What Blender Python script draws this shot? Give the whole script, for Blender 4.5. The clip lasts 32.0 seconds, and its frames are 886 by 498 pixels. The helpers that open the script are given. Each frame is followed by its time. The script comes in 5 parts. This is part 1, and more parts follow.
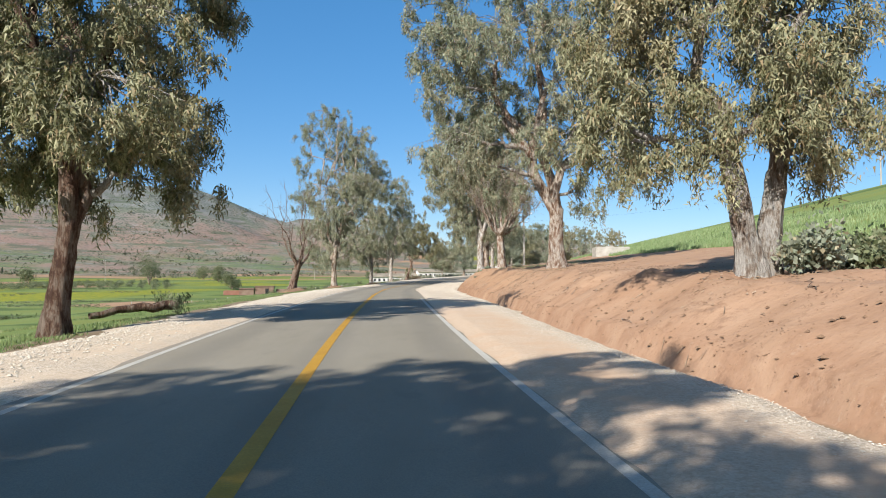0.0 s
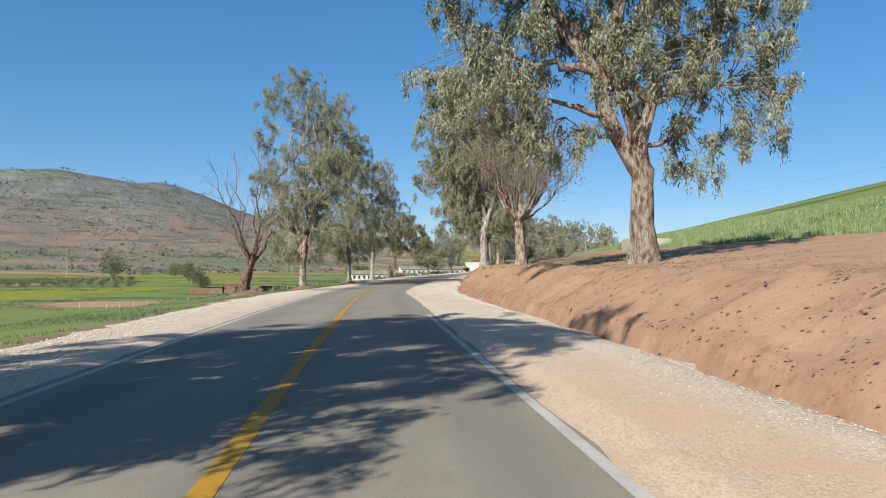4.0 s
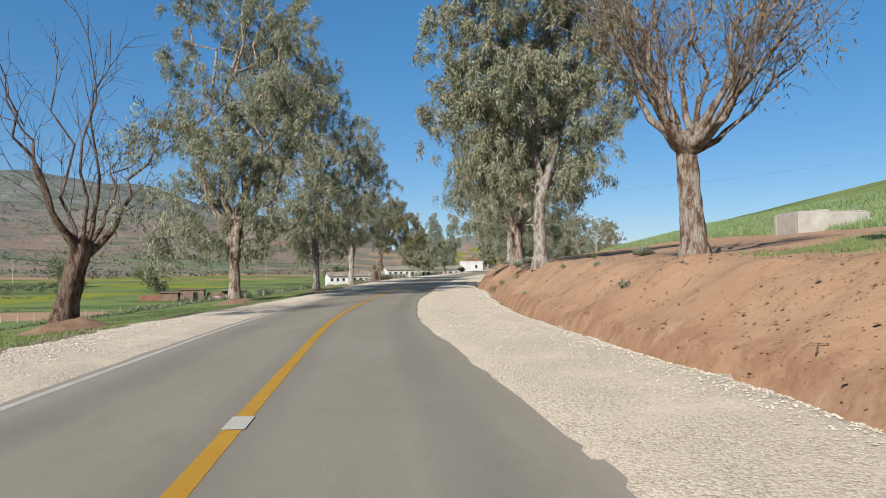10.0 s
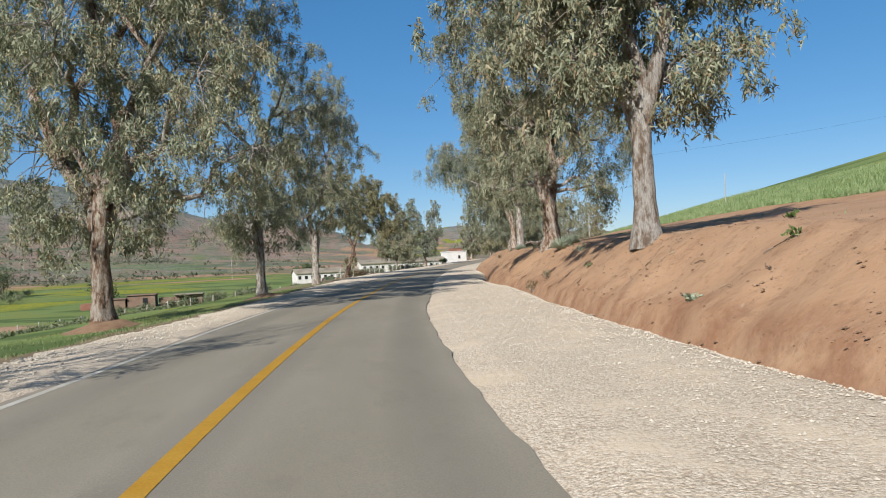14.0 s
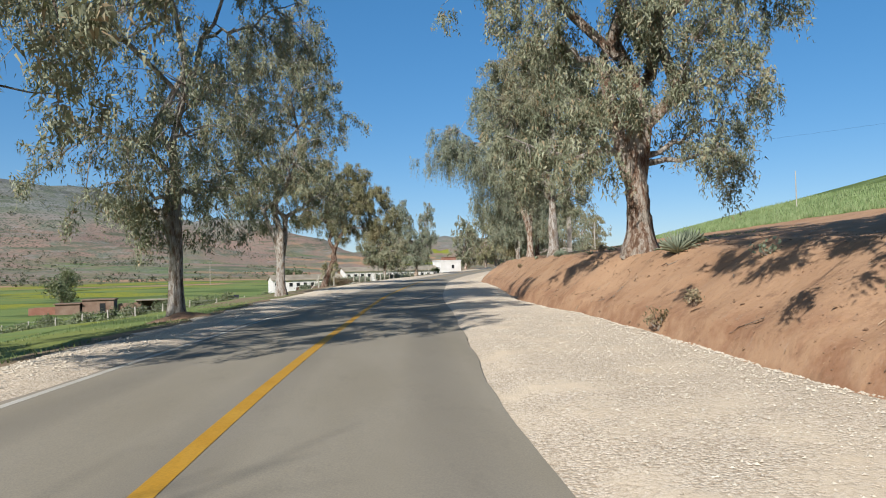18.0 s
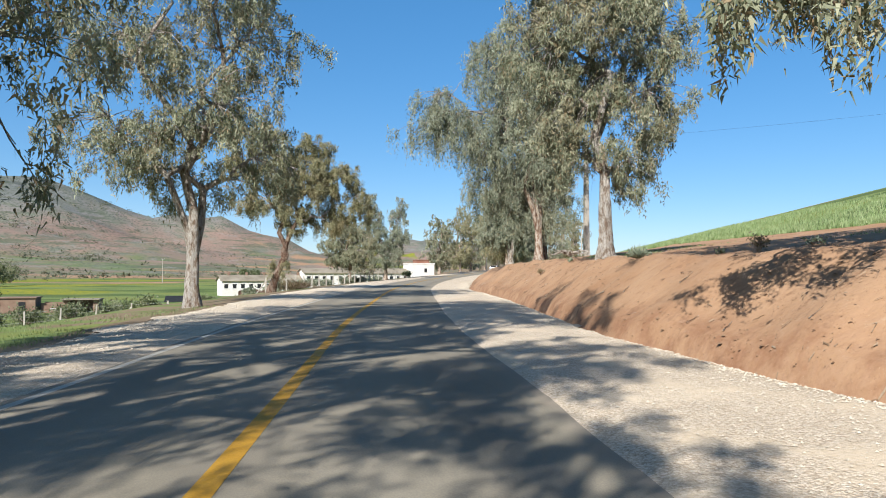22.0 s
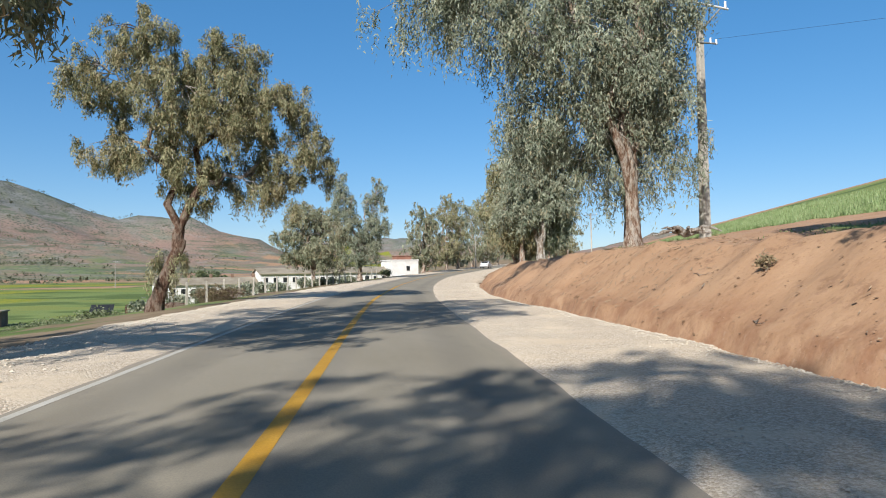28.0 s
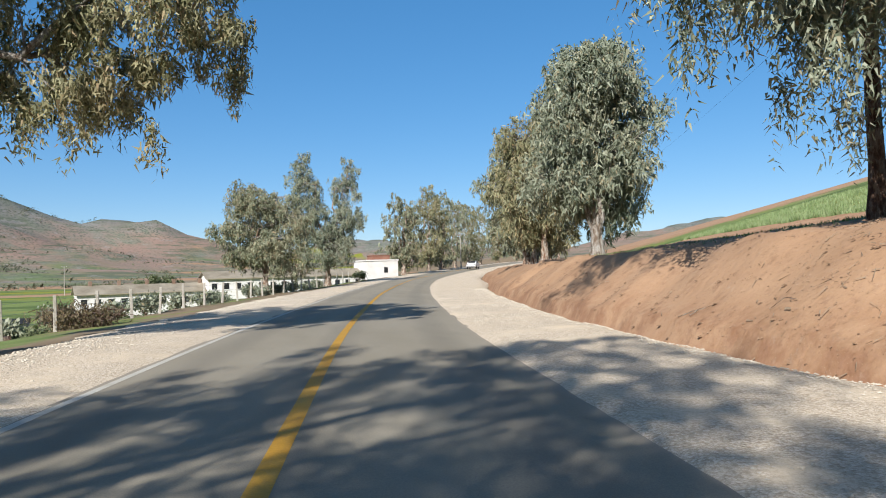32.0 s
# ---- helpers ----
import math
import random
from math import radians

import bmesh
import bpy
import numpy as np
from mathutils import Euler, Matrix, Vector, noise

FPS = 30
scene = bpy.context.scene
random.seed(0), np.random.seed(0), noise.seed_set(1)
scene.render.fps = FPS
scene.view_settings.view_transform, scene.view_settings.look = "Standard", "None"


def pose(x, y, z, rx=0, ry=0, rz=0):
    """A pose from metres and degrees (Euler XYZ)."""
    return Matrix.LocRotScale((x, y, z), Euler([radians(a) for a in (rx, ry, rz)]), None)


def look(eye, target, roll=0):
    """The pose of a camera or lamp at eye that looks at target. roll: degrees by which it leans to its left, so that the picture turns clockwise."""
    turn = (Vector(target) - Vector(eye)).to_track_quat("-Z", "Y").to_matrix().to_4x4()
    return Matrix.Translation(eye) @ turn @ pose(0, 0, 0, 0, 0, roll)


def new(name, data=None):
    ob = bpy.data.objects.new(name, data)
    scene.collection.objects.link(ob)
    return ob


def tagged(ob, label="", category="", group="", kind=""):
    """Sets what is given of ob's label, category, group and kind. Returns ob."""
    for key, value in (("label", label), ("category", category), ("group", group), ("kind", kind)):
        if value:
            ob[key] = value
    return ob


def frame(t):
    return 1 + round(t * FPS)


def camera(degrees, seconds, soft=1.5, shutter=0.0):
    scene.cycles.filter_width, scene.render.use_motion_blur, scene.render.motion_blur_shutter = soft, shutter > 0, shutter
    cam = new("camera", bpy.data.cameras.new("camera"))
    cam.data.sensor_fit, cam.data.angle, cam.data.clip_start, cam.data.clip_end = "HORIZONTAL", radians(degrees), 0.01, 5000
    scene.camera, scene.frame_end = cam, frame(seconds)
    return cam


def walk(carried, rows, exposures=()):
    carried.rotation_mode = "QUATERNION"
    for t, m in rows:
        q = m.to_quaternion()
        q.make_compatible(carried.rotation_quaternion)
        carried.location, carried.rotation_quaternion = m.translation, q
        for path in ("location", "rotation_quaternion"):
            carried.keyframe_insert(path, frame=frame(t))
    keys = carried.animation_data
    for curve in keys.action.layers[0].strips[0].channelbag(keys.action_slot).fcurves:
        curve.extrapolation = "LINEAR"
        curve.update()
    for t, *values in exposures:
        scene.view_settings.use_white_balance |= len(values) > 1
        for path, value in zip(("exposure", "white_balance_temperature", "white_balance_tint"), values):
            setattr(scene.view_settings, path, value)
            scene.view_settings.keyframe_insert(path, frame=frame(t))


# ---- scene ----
cam = camera(63.1, 32.0, 1.0)
# seconds, place, yaw (to the left), pitch (up), roll
PATH = [
    (0.0, 0.000, -0.000, 1.350, -0.64, 1.91, -0.09),
    (0.5, -0.148, 1.695, 1.355, -0.86, 1.81, -0.16),
    (1.0, -0.291, 3.402, 1.359, -1.12, 1.80, -0.15),
    (1.5, -0.434, 5.327, 1.363, -1.37, 1.74, -0.16),
    (2.0, -0.571, 7.248, 1.368, -1.60, 1.71, -0.11),
    (2.5, -0.706, 9.186, 1.373, -1.74, 1.80, -0.06),
    (3.0, -0.841, 11.196, 1.379, -1.88, 1.66, -0.02),
    (3.5, -0.976, 13.244, 1.386, -2.05, 1.65, 0.00),
    (5.5, -1.506, 22.397, 1.420, -2.57, 1.74, -0.27),
    (6.0, -1.628, 24.658, 1.425, -2.65, 1.77, -0.38),
    (6.5, -1.743, 26.759, 1.428, -2.79, 1.94, -0.31),
    (7.0, -1.850, 28.987, 1.428, -2.92, 1.85, -0.38),
    (7.5, -1.947, 31.064, 1.425, -3.03, 1.81, -0.49),
    (8.0, -2.042, 33.208, 1.422, -3.12, 1.79, -0.44),
    (8.5, -2.137, 35.377, 1.418, -3.25, 1.69, -0.68),
    (9.0, -2.235, 37.876, 1.414, -3.45, 1.81, -0.63),
    (9.5, -2.331, 40.372, 1.410, -3.52, 1.72, -0.61),
    (10.0, -2.422, 42.372, 1.404, -3.65, 1.68, -0.61),
    (10.5, -2.508, 44.687, 1.396, -3.88, 1.61, -0.70),
    (11.0, -2.589, 47.065, 1.385, -4.15, 1.58, -0.81),
    (11.5, -2.659, 49.094, 1.372, -4.38, 1.66, -0.73),
    (12.0, -2.719, 51.427, 1.356, -4.74, 1.47, -1.31),
    (12.5, -2.769, 53.609, 1.338, -4.90, 1.36, -1.53),
    (13.0, -2.805, 55.870, 1.319, -5.22, 1.34, -2.26),
    (13.5, -2.825, 57.845, 1.300, -5.60, 1.20, -2.50),
    (14.0, -2.831, 59.768, 1.283, -5.80, 1.01, -2.86),
    (14.5, -2.827, 61.503, 1.267, -6.05, 1.50, -1.95),
    (16.5, -2.736, 68.880, 1.233, -6.54, 1.74, -1.87),
    (17.0, -2.709, 70.811, 1.232, -6.68, 2.00, -1.65),
    (17.5, -2.680, 72.460, 1.232, -6.77, 1.83, -1.57),
    (18.0, -2.648, 74.354, 1.235, -6.90, 1.78, -1.37),
    (18.5, -2.616, 76.319, 1.238, -6.91, 1.58, -0.99),
    (19.0, -2.583, 78.008, 1.244, -7.09, 1.57, -0.68),
    (19.5, -2.537, 79.838, 1.250, -7.48, 1.62, -0.30),
    (20.0, -2.476, 81.968, 1.258, -8.02, 2.01, 0.07),
    (20.5, -2.406, 83.592, 1.265, -8.38, 1.97, 0.00),
    (21.0, -2.326, 85.468, 1.272, -8.83, 1.88, 0.00),
    (21.5, -2.230, 87.274, 1.278, -9.22, 1.95, 0.31),
    (22.0, -2.115, 89.325, 1.285, -9.63, 2.09, 0.11),
    (22.5, -1.984, 91.432, 1.293, -9.88, 1.98, -0.21),
    (23.0, -1.844, 93.182, 1.301, -10.10, 1.89, -0.44),
    (23.5, -1.694, 95.239, 1.310, -10.34, 1.80, -0.58),
    (24.0, -1.538, 96.933, 1.320, -10.44, 1.74, -0.67),
    (24.5, -1.374, 99.098, 1.331, -10.68, 1.72, -0.58),
    (26.5, -0.660, 105.567, 1.374, -11.31, 1.60, -1.04),
    (27.0, -0.462, 107.718, 1.378, -11.38, 1.77, -1.02),
    (27.5, -0.252, 109.957, 1.382, -11.51, 2.00, -0.86),
    (28.0, -0.034, 112.099, 1.385, -11.65, 1.90, -0.93),
    (28.5, 0.195, 114.437, 1.388, -11.78, 1.96, -0.86),
    (29.0, 0.431, 116.816, 1.394, -11.96, 1.81, -1.16),
    (29.5, 0.668, 118.839, 1.402, -12.21, 1.81, -1.37),
    (30.0, 0.912, 121.152, 1.416, -12.43, 2.03, -1.36),
    (30.5, 1.166, 123.111, 1.434, -12.69, 2.15, -1.44),
    (31.0, 1.433, 125.452, 1.455, -13.02, 1.83, -1.51),
    (31.5, 1.708, 127.449, 1.476, -13.40, 1.75, -1.48),
    (32.0, 1.993, 129.508, 1.497, -13.81, 1.94, -1.70),
]
EXPOSURES = [(0.0, 0.83, 6500, 12), (2.0, 0.57, 6500, 12), (6.0, 0.64, 6500, 12), (9.0, 0.48, 6500, 12), (14.0, 0.48, 6500, 12), (18.0, 0.54, 6500, 12), (21.0, 0.80, 6500, 12), (24.0, 0.84, 6500, 12), (27.0, 0.74, 6500, 12), (29.0, 0.64, 6500, 12), (32.0, 0.70, 6500, 12)]


def aim(x, y, z, yaw, pitch, roll):
    a, b = radians(yaw), radians(pitch)
    way = (-math.sin(a) * math.cos(b), math.cos(a) * math.cos(b), math.sin(b))
    return look((x, y, z), (x + way[0], y + way[1], z + way[2]), roll)


walk(cam, [(t, aim(*p)) for t, *p in PATH], EXPOSURES)

# ---- world and sun ----
SUN_EL, SUN_AZ = radians(33.0), radians(212.0)  # azimuth clockwise from +y
world = bpy.data.worlds.new("sky")
scene.world = world
world.use_nodes = True
wn = world.node_tree.nodes
sky = wn.new("ShaderNodeTexSky")
sky.sky_type = "NISHITA"
sky.sun_disc = False
sky.sun_elevation, sky.sun_rotation = SUN_EL, SUN_AZ
sky.altitude, sky.air_density, sky.dust_density, sky.ozone_density = 1800, 0.88, 2.6, 3.5
wn["Background"].inputs["Strength"].default_value = 0.14
deep = wn.new("ShaderNodeHueSaturation")
deep.inputs["Saturation"].default_value, deep.inputs["Value"].default_value = 1.66, 1.26
even = wn.new("ShaderNodeGamma")
even.inputs["Gamma"].default_value = 0.58
world.node_tree.links.new(sky.outputs[0], even.inputs["Color"])
world.node_tree.links.new(even.outputs[0], deep.inputs["Color"])
world.node_tree.links.new(deep.outputs[0], wn["Background"].inputs[0])
sun = new("sun", bpy.data.lights.new("sun", "SUN"))
sun.data.energy, sun.data.angle, sun.data.color = 5.0, radians(0.5), (1.0, 0.985, 0.95)
sun.matrix_world = look((math.sin(SUN_AZ) * 50, math.cos(SUN_AZ) * 50, math.tan(SUN_EL) * 50), (0, 0, 0))


# ---- materials ----
class Mat:
    """A small builder of node materials."""

    def __init__(self, name, rough=0.9, metal=0.0, spec=0.3):
        self.m = bpy.data.materials.new(name)
        self.m.use_nodes = True
        self.t = self.m.node_tree
        self.b = self.t.nodes["Principled BSDF"]
        self.b.inputs["Roughness"].default_value = rough
        self.b.inputs["Metallic"].default_value = metal
        self.b.inputs["Specular IOR Level"].default_value = spec
        self.co = self.t.nodes.new("ShaderNodeNewGeometry").outputs["Position"]

    def n(self, kind, **values):
        node = self.t.nodes.new(kind)
        for key, v in values.items():
            node.inputs[key.replace("_", " ")].default_value = v
        return node

    def link(self, a, b):
        self.t.links.new(a, b)
        return self

    def noise(self, scale, detail=4.0, rough=0.6, stretch=None, co=None):
        node = self.n("ShaderNodeTexNoise", Scale=scale, Detail=detail, Roughness=rough)
        src = co or self.co
        if stretch:
            mp = self.n("ShaderNodeMapping")
            mp.inputs["Scale"].default_value = stretch
            self.link(src, mp.inputs[0])
            src = mp.outputs[0]
        self.link(src, node.inputs["Vector"])
        return node.outputs["Fac"]

    def ramp(self, fac, *stops):
        node = self.n("ShaderNodeValToRGB")
        e = node.color_ramp.elements
        while len(e) < len(stops):
            e.new(0.5)
        for el, (p, c) in zip(e, stops):
            el.position = p
            el.color = (*c, 1) if len(c) == 3 else c
        self.link(fac, node.inputs[0])
        return node.outputs[0]

    def grey(self, fac, lo, hi):
        node = self.n("ShaderNodeMapRange")
        node.clamp = True
        node.inputs[1].default_value, node.inputs[2].default_value = lo, hi
        self.link(fac, node.inputs[0])
        return node.outputs[0]

    def mix(self, fac, a, b, blend="MIX"):
        node = self.t.nodes.new("ShaderNodeMix")
        node.data_type, node.blend_type = "RGBA", blend
        for s, v in ((0, fac), (6, a), (7, b)):
            if isinstance(v, bpy.types.NodeSocket):
                self.link(v, node.inputs[s])
            else:
                node.inputs[s].default_value = v if s == 0 else (*v, 1)
        return node.outputs[2]

    def math(self, op, a, b=0.0):
        node = self.t.nodes.new("ShaderNodeMath")
        node.operation = op
        for s, v in ((0, a), (1, b)):
            if isinstance(v, bpy.types.NodeSocket):
                self.link(v, node.inputs[s])
            else:
                node.inputs[s].default_value = v
        return node.outputs[0]

    def attr(self, name):
        node = self.t.nodes.new("ShaderNodeAttribute")
        node.attribute_name = name
        sep = self.t.nodes.new("ShaderNodeSeparateColor")
        self.link(node.outputs["Color"], sep.inputs[0])
        return (*sep.outputs, node.outputs["Alpha"])

    def island(self):
        return self.t.nodes.new("ShaderNodeNewGeometry").outputs["Random Per Island"]

    def done(self, colour, bump=None, strength=0.4, dist=0.02):
        if isinstance(colour, tuple):
            self.b.inputs["Base Color"].default_value = (*colour, 1)
        else:
            self.link(colour, self.b.inputs["Base Color"])
        if bump is not None:
            bn = self.n("ShaderNodeBump", Strength=strength, Distance=dist)
            self.link(bump, bn.inputs["Height"])
            self.link(bn.outputs[0], self.b.inputs["Normal"])
        return self.m


def two_tone(name, a, b, scale=3.0, fine=40.0, rough=0.85, bump=0.3, dist=0.01, spec=0.3):
    """A worn surface between two colours, with grain."""
    m = Mat(name, rough, 0, spec)
    big, small = m.noise(scale, 5), m.noise(fine, 4)
    c = m.mix(m.grey(big, 0.3, 0.7), a, b)
    c = m.mix(m.grey(small, 0.2, 0.8), m.mix(0.35, c, (0.0, 0.0, 0.0)), c)
    return m.done(c, small, bump, dist)


def ground_material():
    m = Mat("earth_and_fields", 0.95, 0, 0.15)
    green, red, scrub, yellow = m.attr("zone")
    n_big, n_mid, n_fine = m.noise(0.02, 5), m.noise(0.6, 6), m.noise(9.0, 5, 0.7)
    n_blade = m.noise(22.0, 3, 0.7)
    dry = m.mix(m.grey(n_mid, 0.3, 0.7), (0.157, 0.111, 0.065), (0.225, 0.171, 0.105))
    soil = m.mix(m.grey(n_mid, 0.32, 0.68), (0.275, 0.152, 0.076), (0.365, 0.228, 0.127))
    soil = m.mix(m.math("MULTIPLY", m.grey(n_big, 0.42, 0.6), 0.5), soil, (0.34, 0.217, 0.131))
    pale = m.mix(m.grey(n_mid, 0.35, 0.7), (0.275, 0.162, 0.097), (0.365, 0.238, 0.152))
    yy = m.t.nodes.new("ShaderNodeSeparateXYZ")
    m.link(m.co, yy.inputs[0])
    soil = m.mix(m.math("MULTIPLY", m.grey(m.math("ADD", yy.outputs[1], m.math("MULTIPLY", n_mid, 14.0)), 52.0, 26.0), 0.75), soil, pale)
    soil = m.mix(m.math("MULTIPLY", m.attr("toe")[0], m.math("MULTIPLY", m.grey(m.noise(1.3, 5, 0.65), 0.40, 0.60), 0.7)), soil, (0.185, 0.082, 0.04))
    scar = m.math("MULTIPLY", m.grey(m.noise(1.6, 7, 0.75), 0.55, 0.64), 0.5)
    soil = m.mix(scar, soil, (0.16, 0.082, 0.045))
    chalk = m.math("MULTIPLY", m.grey(m.noise(3.4, 6, 0.75), 0.60, 0.70), 0.5)
    soil = m.mix(chalk, soil, (0.381, 0.283, 0.196))
    straw = m.grey(m.noise(38.0, 2, 0.5), 0.68, 0.73)
    soil = m.mix(m.math("MULTIPLY", straw, 0.6), soil, (0.381, 0.289, 0.183))
    speck = m.grey(m.noise(17.0, 5, 0.85), 0.56, 0.66)
    soil = m.mix(m.math("MULTIPLY", speck, 0.5), soil, (0.149, 0.073, 0.042))
    litter = m.math("MULTIPLY", m.grey(m.noise(1.7, 7, 0.75), 0.55, 0.68), m.grey(m.noise(0.25, 3), 0.45, 0.6))
    soil = m.mix(m.math("MULTIPLY", litter, 0.7), soil, (0.115, 0.056, 0.033))
    soil = m.mix(m.grey(n_fine, 0.35, 0.75), soil, m.mix(0.4, soil, (0.34, 0.21, 0.138)))
    crop = m.mix(m.grey(n_big, 0.35, 0.65), (0.129, 0.184, 0.049), (0.191, 0.237, 0.075))
    rows_ = m.noise(0.09, 3, 0.5, (0.4, 1.0, 0.0))
    crop = m.mix(m.math("MULTIPLY", m.grey(rows_, 0.51, 0.56), 0.8), crop, (0.051, 0.086, 0.023))
    crop = m.mix(m.math("MULTIPLY", m.grey(rows_, 0.45, 0.40), 0.7), crop, (0.204, 0.217, 0.052))
    crop = m.mix(m.grey(n_blade, 0.3, 0.7), m.mix(0.4, crop, (0.034, 0.053, 0.013)), crop)
    crop = m.mix(m.grey(n_mid, 0.35, 0.75), crop, m.mix(0.35, crop, (0.149, 0.164, 0.046)))
    # hill scrub: pale stony soil with dark bushes
    vo = m.t.nodes.new("ShaderNodeTexVoronoi")
    vo.inputs["Scale"].default_value = 0.24
    m.link(m.co, vo.inputs["Vector"])
    sep = m.t.nodes.new("ShaderNodeSeparateXYZ")
    m.link(m.co, sep.inputs[0])
    rise = m.math("ADD", sep.outputs[2], m.math("MULTIPLY", m.math("SUBTRACT", m.noise(0.006, 6), 0.5), 170.0))
    stony = m.mix(m.grey(rise, 70.0, 120.0), (0.244, 0.165, 0.122), (0.170, 0.178, 0.157))
    stony = m.mix(m.math("MULTIPLY", m.grey(rise, 48.0, 16.0), m.grey(m.noise(0.022, 5, 0.6, (0.5, 1.0, 3.0)), 0.40, 0.52)), stony, (0.119, 0.155, 0.059))
    cap = m.math("MULTIPLY", m.grey(rise, 120.0, 150.0), m.grey(m.noise(0.02, 6, 0.7), 0.46, 0.58))
    stony = m.mix(m.math("MULTIPLY", cap, 0.85), stony, (0.078, 0.083, 0.076))
    stony = m.mix(m.grey(m.noise(0.03, 6, 0.7), 0.45, 0.62), stony, (0.147, 0.155, 0.111))
    dots = m.math("MULTIPLY", m.grey(vo.outputs["Distance"], 0.5, 0.3), m.grey(m.noise(0.016, 4), 0.33, 0.5))
    stony = m.mix(m.math("MULTIPLY", dots, 0.75), stony, (0.057, 0.068, 0.048))
    blotch = m.grey(m.noise(0.009, 7, 0.65), 0.46, 0.60)
    stony = m.mix(m.math("MULTIPLY", blotch, 0.6), stony, m.mix(m.grey(rise, 60.0, 110.0), (0.250, 0.164, 0.128), (0.125, 0.124, 0.113)))
    ledge = m.grey(m.noise(0.028, 6, 0.7, (0.35, 0.35, 4.5)), 0.54, 0.60)
    stony = m.mix(m.math("MULTIPLY", ledge, 0.75), stony, (0.081, 0.098, 0.059))
    scree = m.grey(m.noise(0.05, 6, 0.8, (0.6, 0.6, 2.0)), 0.56, 0.62)
    stony = m.mix(m.math("MULTIPLY", scree, 0.5), stony, (0.25, 0.235, 0.205))
    flower = m.mix(m.grey(n_mid, 0.4, 0.6), (0.245, 0.223, 0.02), (0.136, 0.171, 0.026))
    edge = m.grey(n_mid, 0.2, 0.8)

    def soft(fac):
        return m.grey(m.math("ADD", fac, m.math("MULTIPLY", m.math("SUBTRACT", edge, 0.5), 0.7)), 0.35, 0.65)

    c = m.mix(soft(scrub), dry, stony)
    c = m.mix(soft(red), c, soil)
    c = m.mix(soft(green), c, crop)
    c = m.mix(soft(yellow), c, flower)
    h = m.math("ADD", m.math("MULTIPLY", m.noise(7.0, 2, 0.5), 0.5), m.math("ADD", m.math("MULTIPLY", n_mid, 1.5), m.math("MULTIPLY", m.noise(2.4, 3, 0.5), 1.3)))
    h = m.math("ADD", h, m.math("MULTIPLY", n_fine, 0.25))
    return m.done(c, h, 0.30, 0.06)


def asphalt_material():
    m = Mat("asphalt", 0.88, 0, 0.18)
    u = m.attr("lane")[0]
    grain, patch = m.noise(70.0, 3, 0.7), m.noise(0.8, 5, 0.6, (1.0, 0.25, 1.0))
    c = m.mix(m.grey(patch, 0.3, 0.7), (0.243, 0.210, 0.149), (0.286, 0.251, 0.186))
    c = m.mix(m.grey(grain, 0.3, 0.7), m.mix(0.32, c, (0.046, 0.045, 0.046)), c)
    stain = m.grey(m.noise(1.9, 6, 0.7, (1.0, 0.45, 1.0)), 0.56, 0.70)
    c = m.mix(m.math("MULTIPLY", stain, 0.22), c, (0.126, 0.105, 0.080))
    # two dark wheel tracks a lane
    w = m.math("ABSOLUTE", m.math("SINE", m.math("MULTIPLY", u, 9.42)))
    c = m.mix(m.math("MULTIPLY", m.grey(w, 0.75, 1.0), 0.22), c, (0.086, 0.078, 0.068))
    dust = m.grey(m.math("ADD", m.math("ABSOLUTE", m.math("SUBTRACT", u, 0.5)), m.math("MULTIPLY", m.noise(2.5, 4), 0.06)), 0.475, 0.535)
    c = m.mix(m.math("MULTIPLY", dust, 0.7), c, (0.297, 0.240, 0.182))
    return m.done(c, grain, 0.35, 0.006)


def gravel_material():
    m = Mat("crushed_limestone", 0.95, 0, 0.15)
    big, mid, fine = m.noise(0.35, 4), m.noise(0.8, 5, 0.6), m.noise(110.0, 3, 0.7)
    lane = m.attr("lane")
    pink, heap = lane[1], lane[2]
    loose = m.math("MAXIMUM", m.grey(mid, 0.32, 0.54), m.math("MULTIPLY", heap, m.grey(mid, 0.30, 0.44)))
    loose = m.math("MULTIPLY", loose, m.math("SUBTRACT", 1.0, m.math("MULTIPLY", pink, 0.85)))
    c = m.mix(m.grey(big, 0.3, 0.7), (0.560, 0.449, 0.309), (0.632, 0.524, 0.377))
    c = m.mix(pink, c, (0.470, 0.299, 0.181))
    h = m.math("MULTIPLY", fine, 0.25)
    for size, amount in ((27.0, 1.0), (58.0, 0.55)):
        vo = m.t.nodes.new("ShaderNodeTexVoronoi")
        vo.inputs["Scale"].default_value = size
        m.link(m.co, vo.inputs["Vector"])
        tone = m.t.nodes.new("ShaderNodeSeparateColor")
        m.link(vo.outputs["Color"], tone.inputs[0])
        chips = m.ramp(tone.outputs[0], (0.0, (0.368, 0.286, 0.195)), (0.4, (0.574, 0.477, 0.352)), (1.0, (0.698, 0.613, 0.490)))
        k = m.math("MULTIPLY", loose, amount)
        c = m.mix(m.math("MULTIPLY", k, 0.8), c, chips)
        gap = m.grey(vo.outputs["Distance"], 0.52, 0.74)
        c = m.mix(m.math("MULTIPLY", m.math("MULTIPLY", gap, k), 0.75), c, (0.250, 0.184, 0.114))
        h = m.math("SUBTRACT", h, m.math("MULTIPLY", m.math("MULTIPLY", vo.outputs["Distance"], k), 0.8))
    c = m.mix(m.grey(fine, 0.34, 0.60), m.mix(0.16, c, (0.266, 0.191, 0.120)), c)
    return m.done(c, h, 0.65, 0.020)


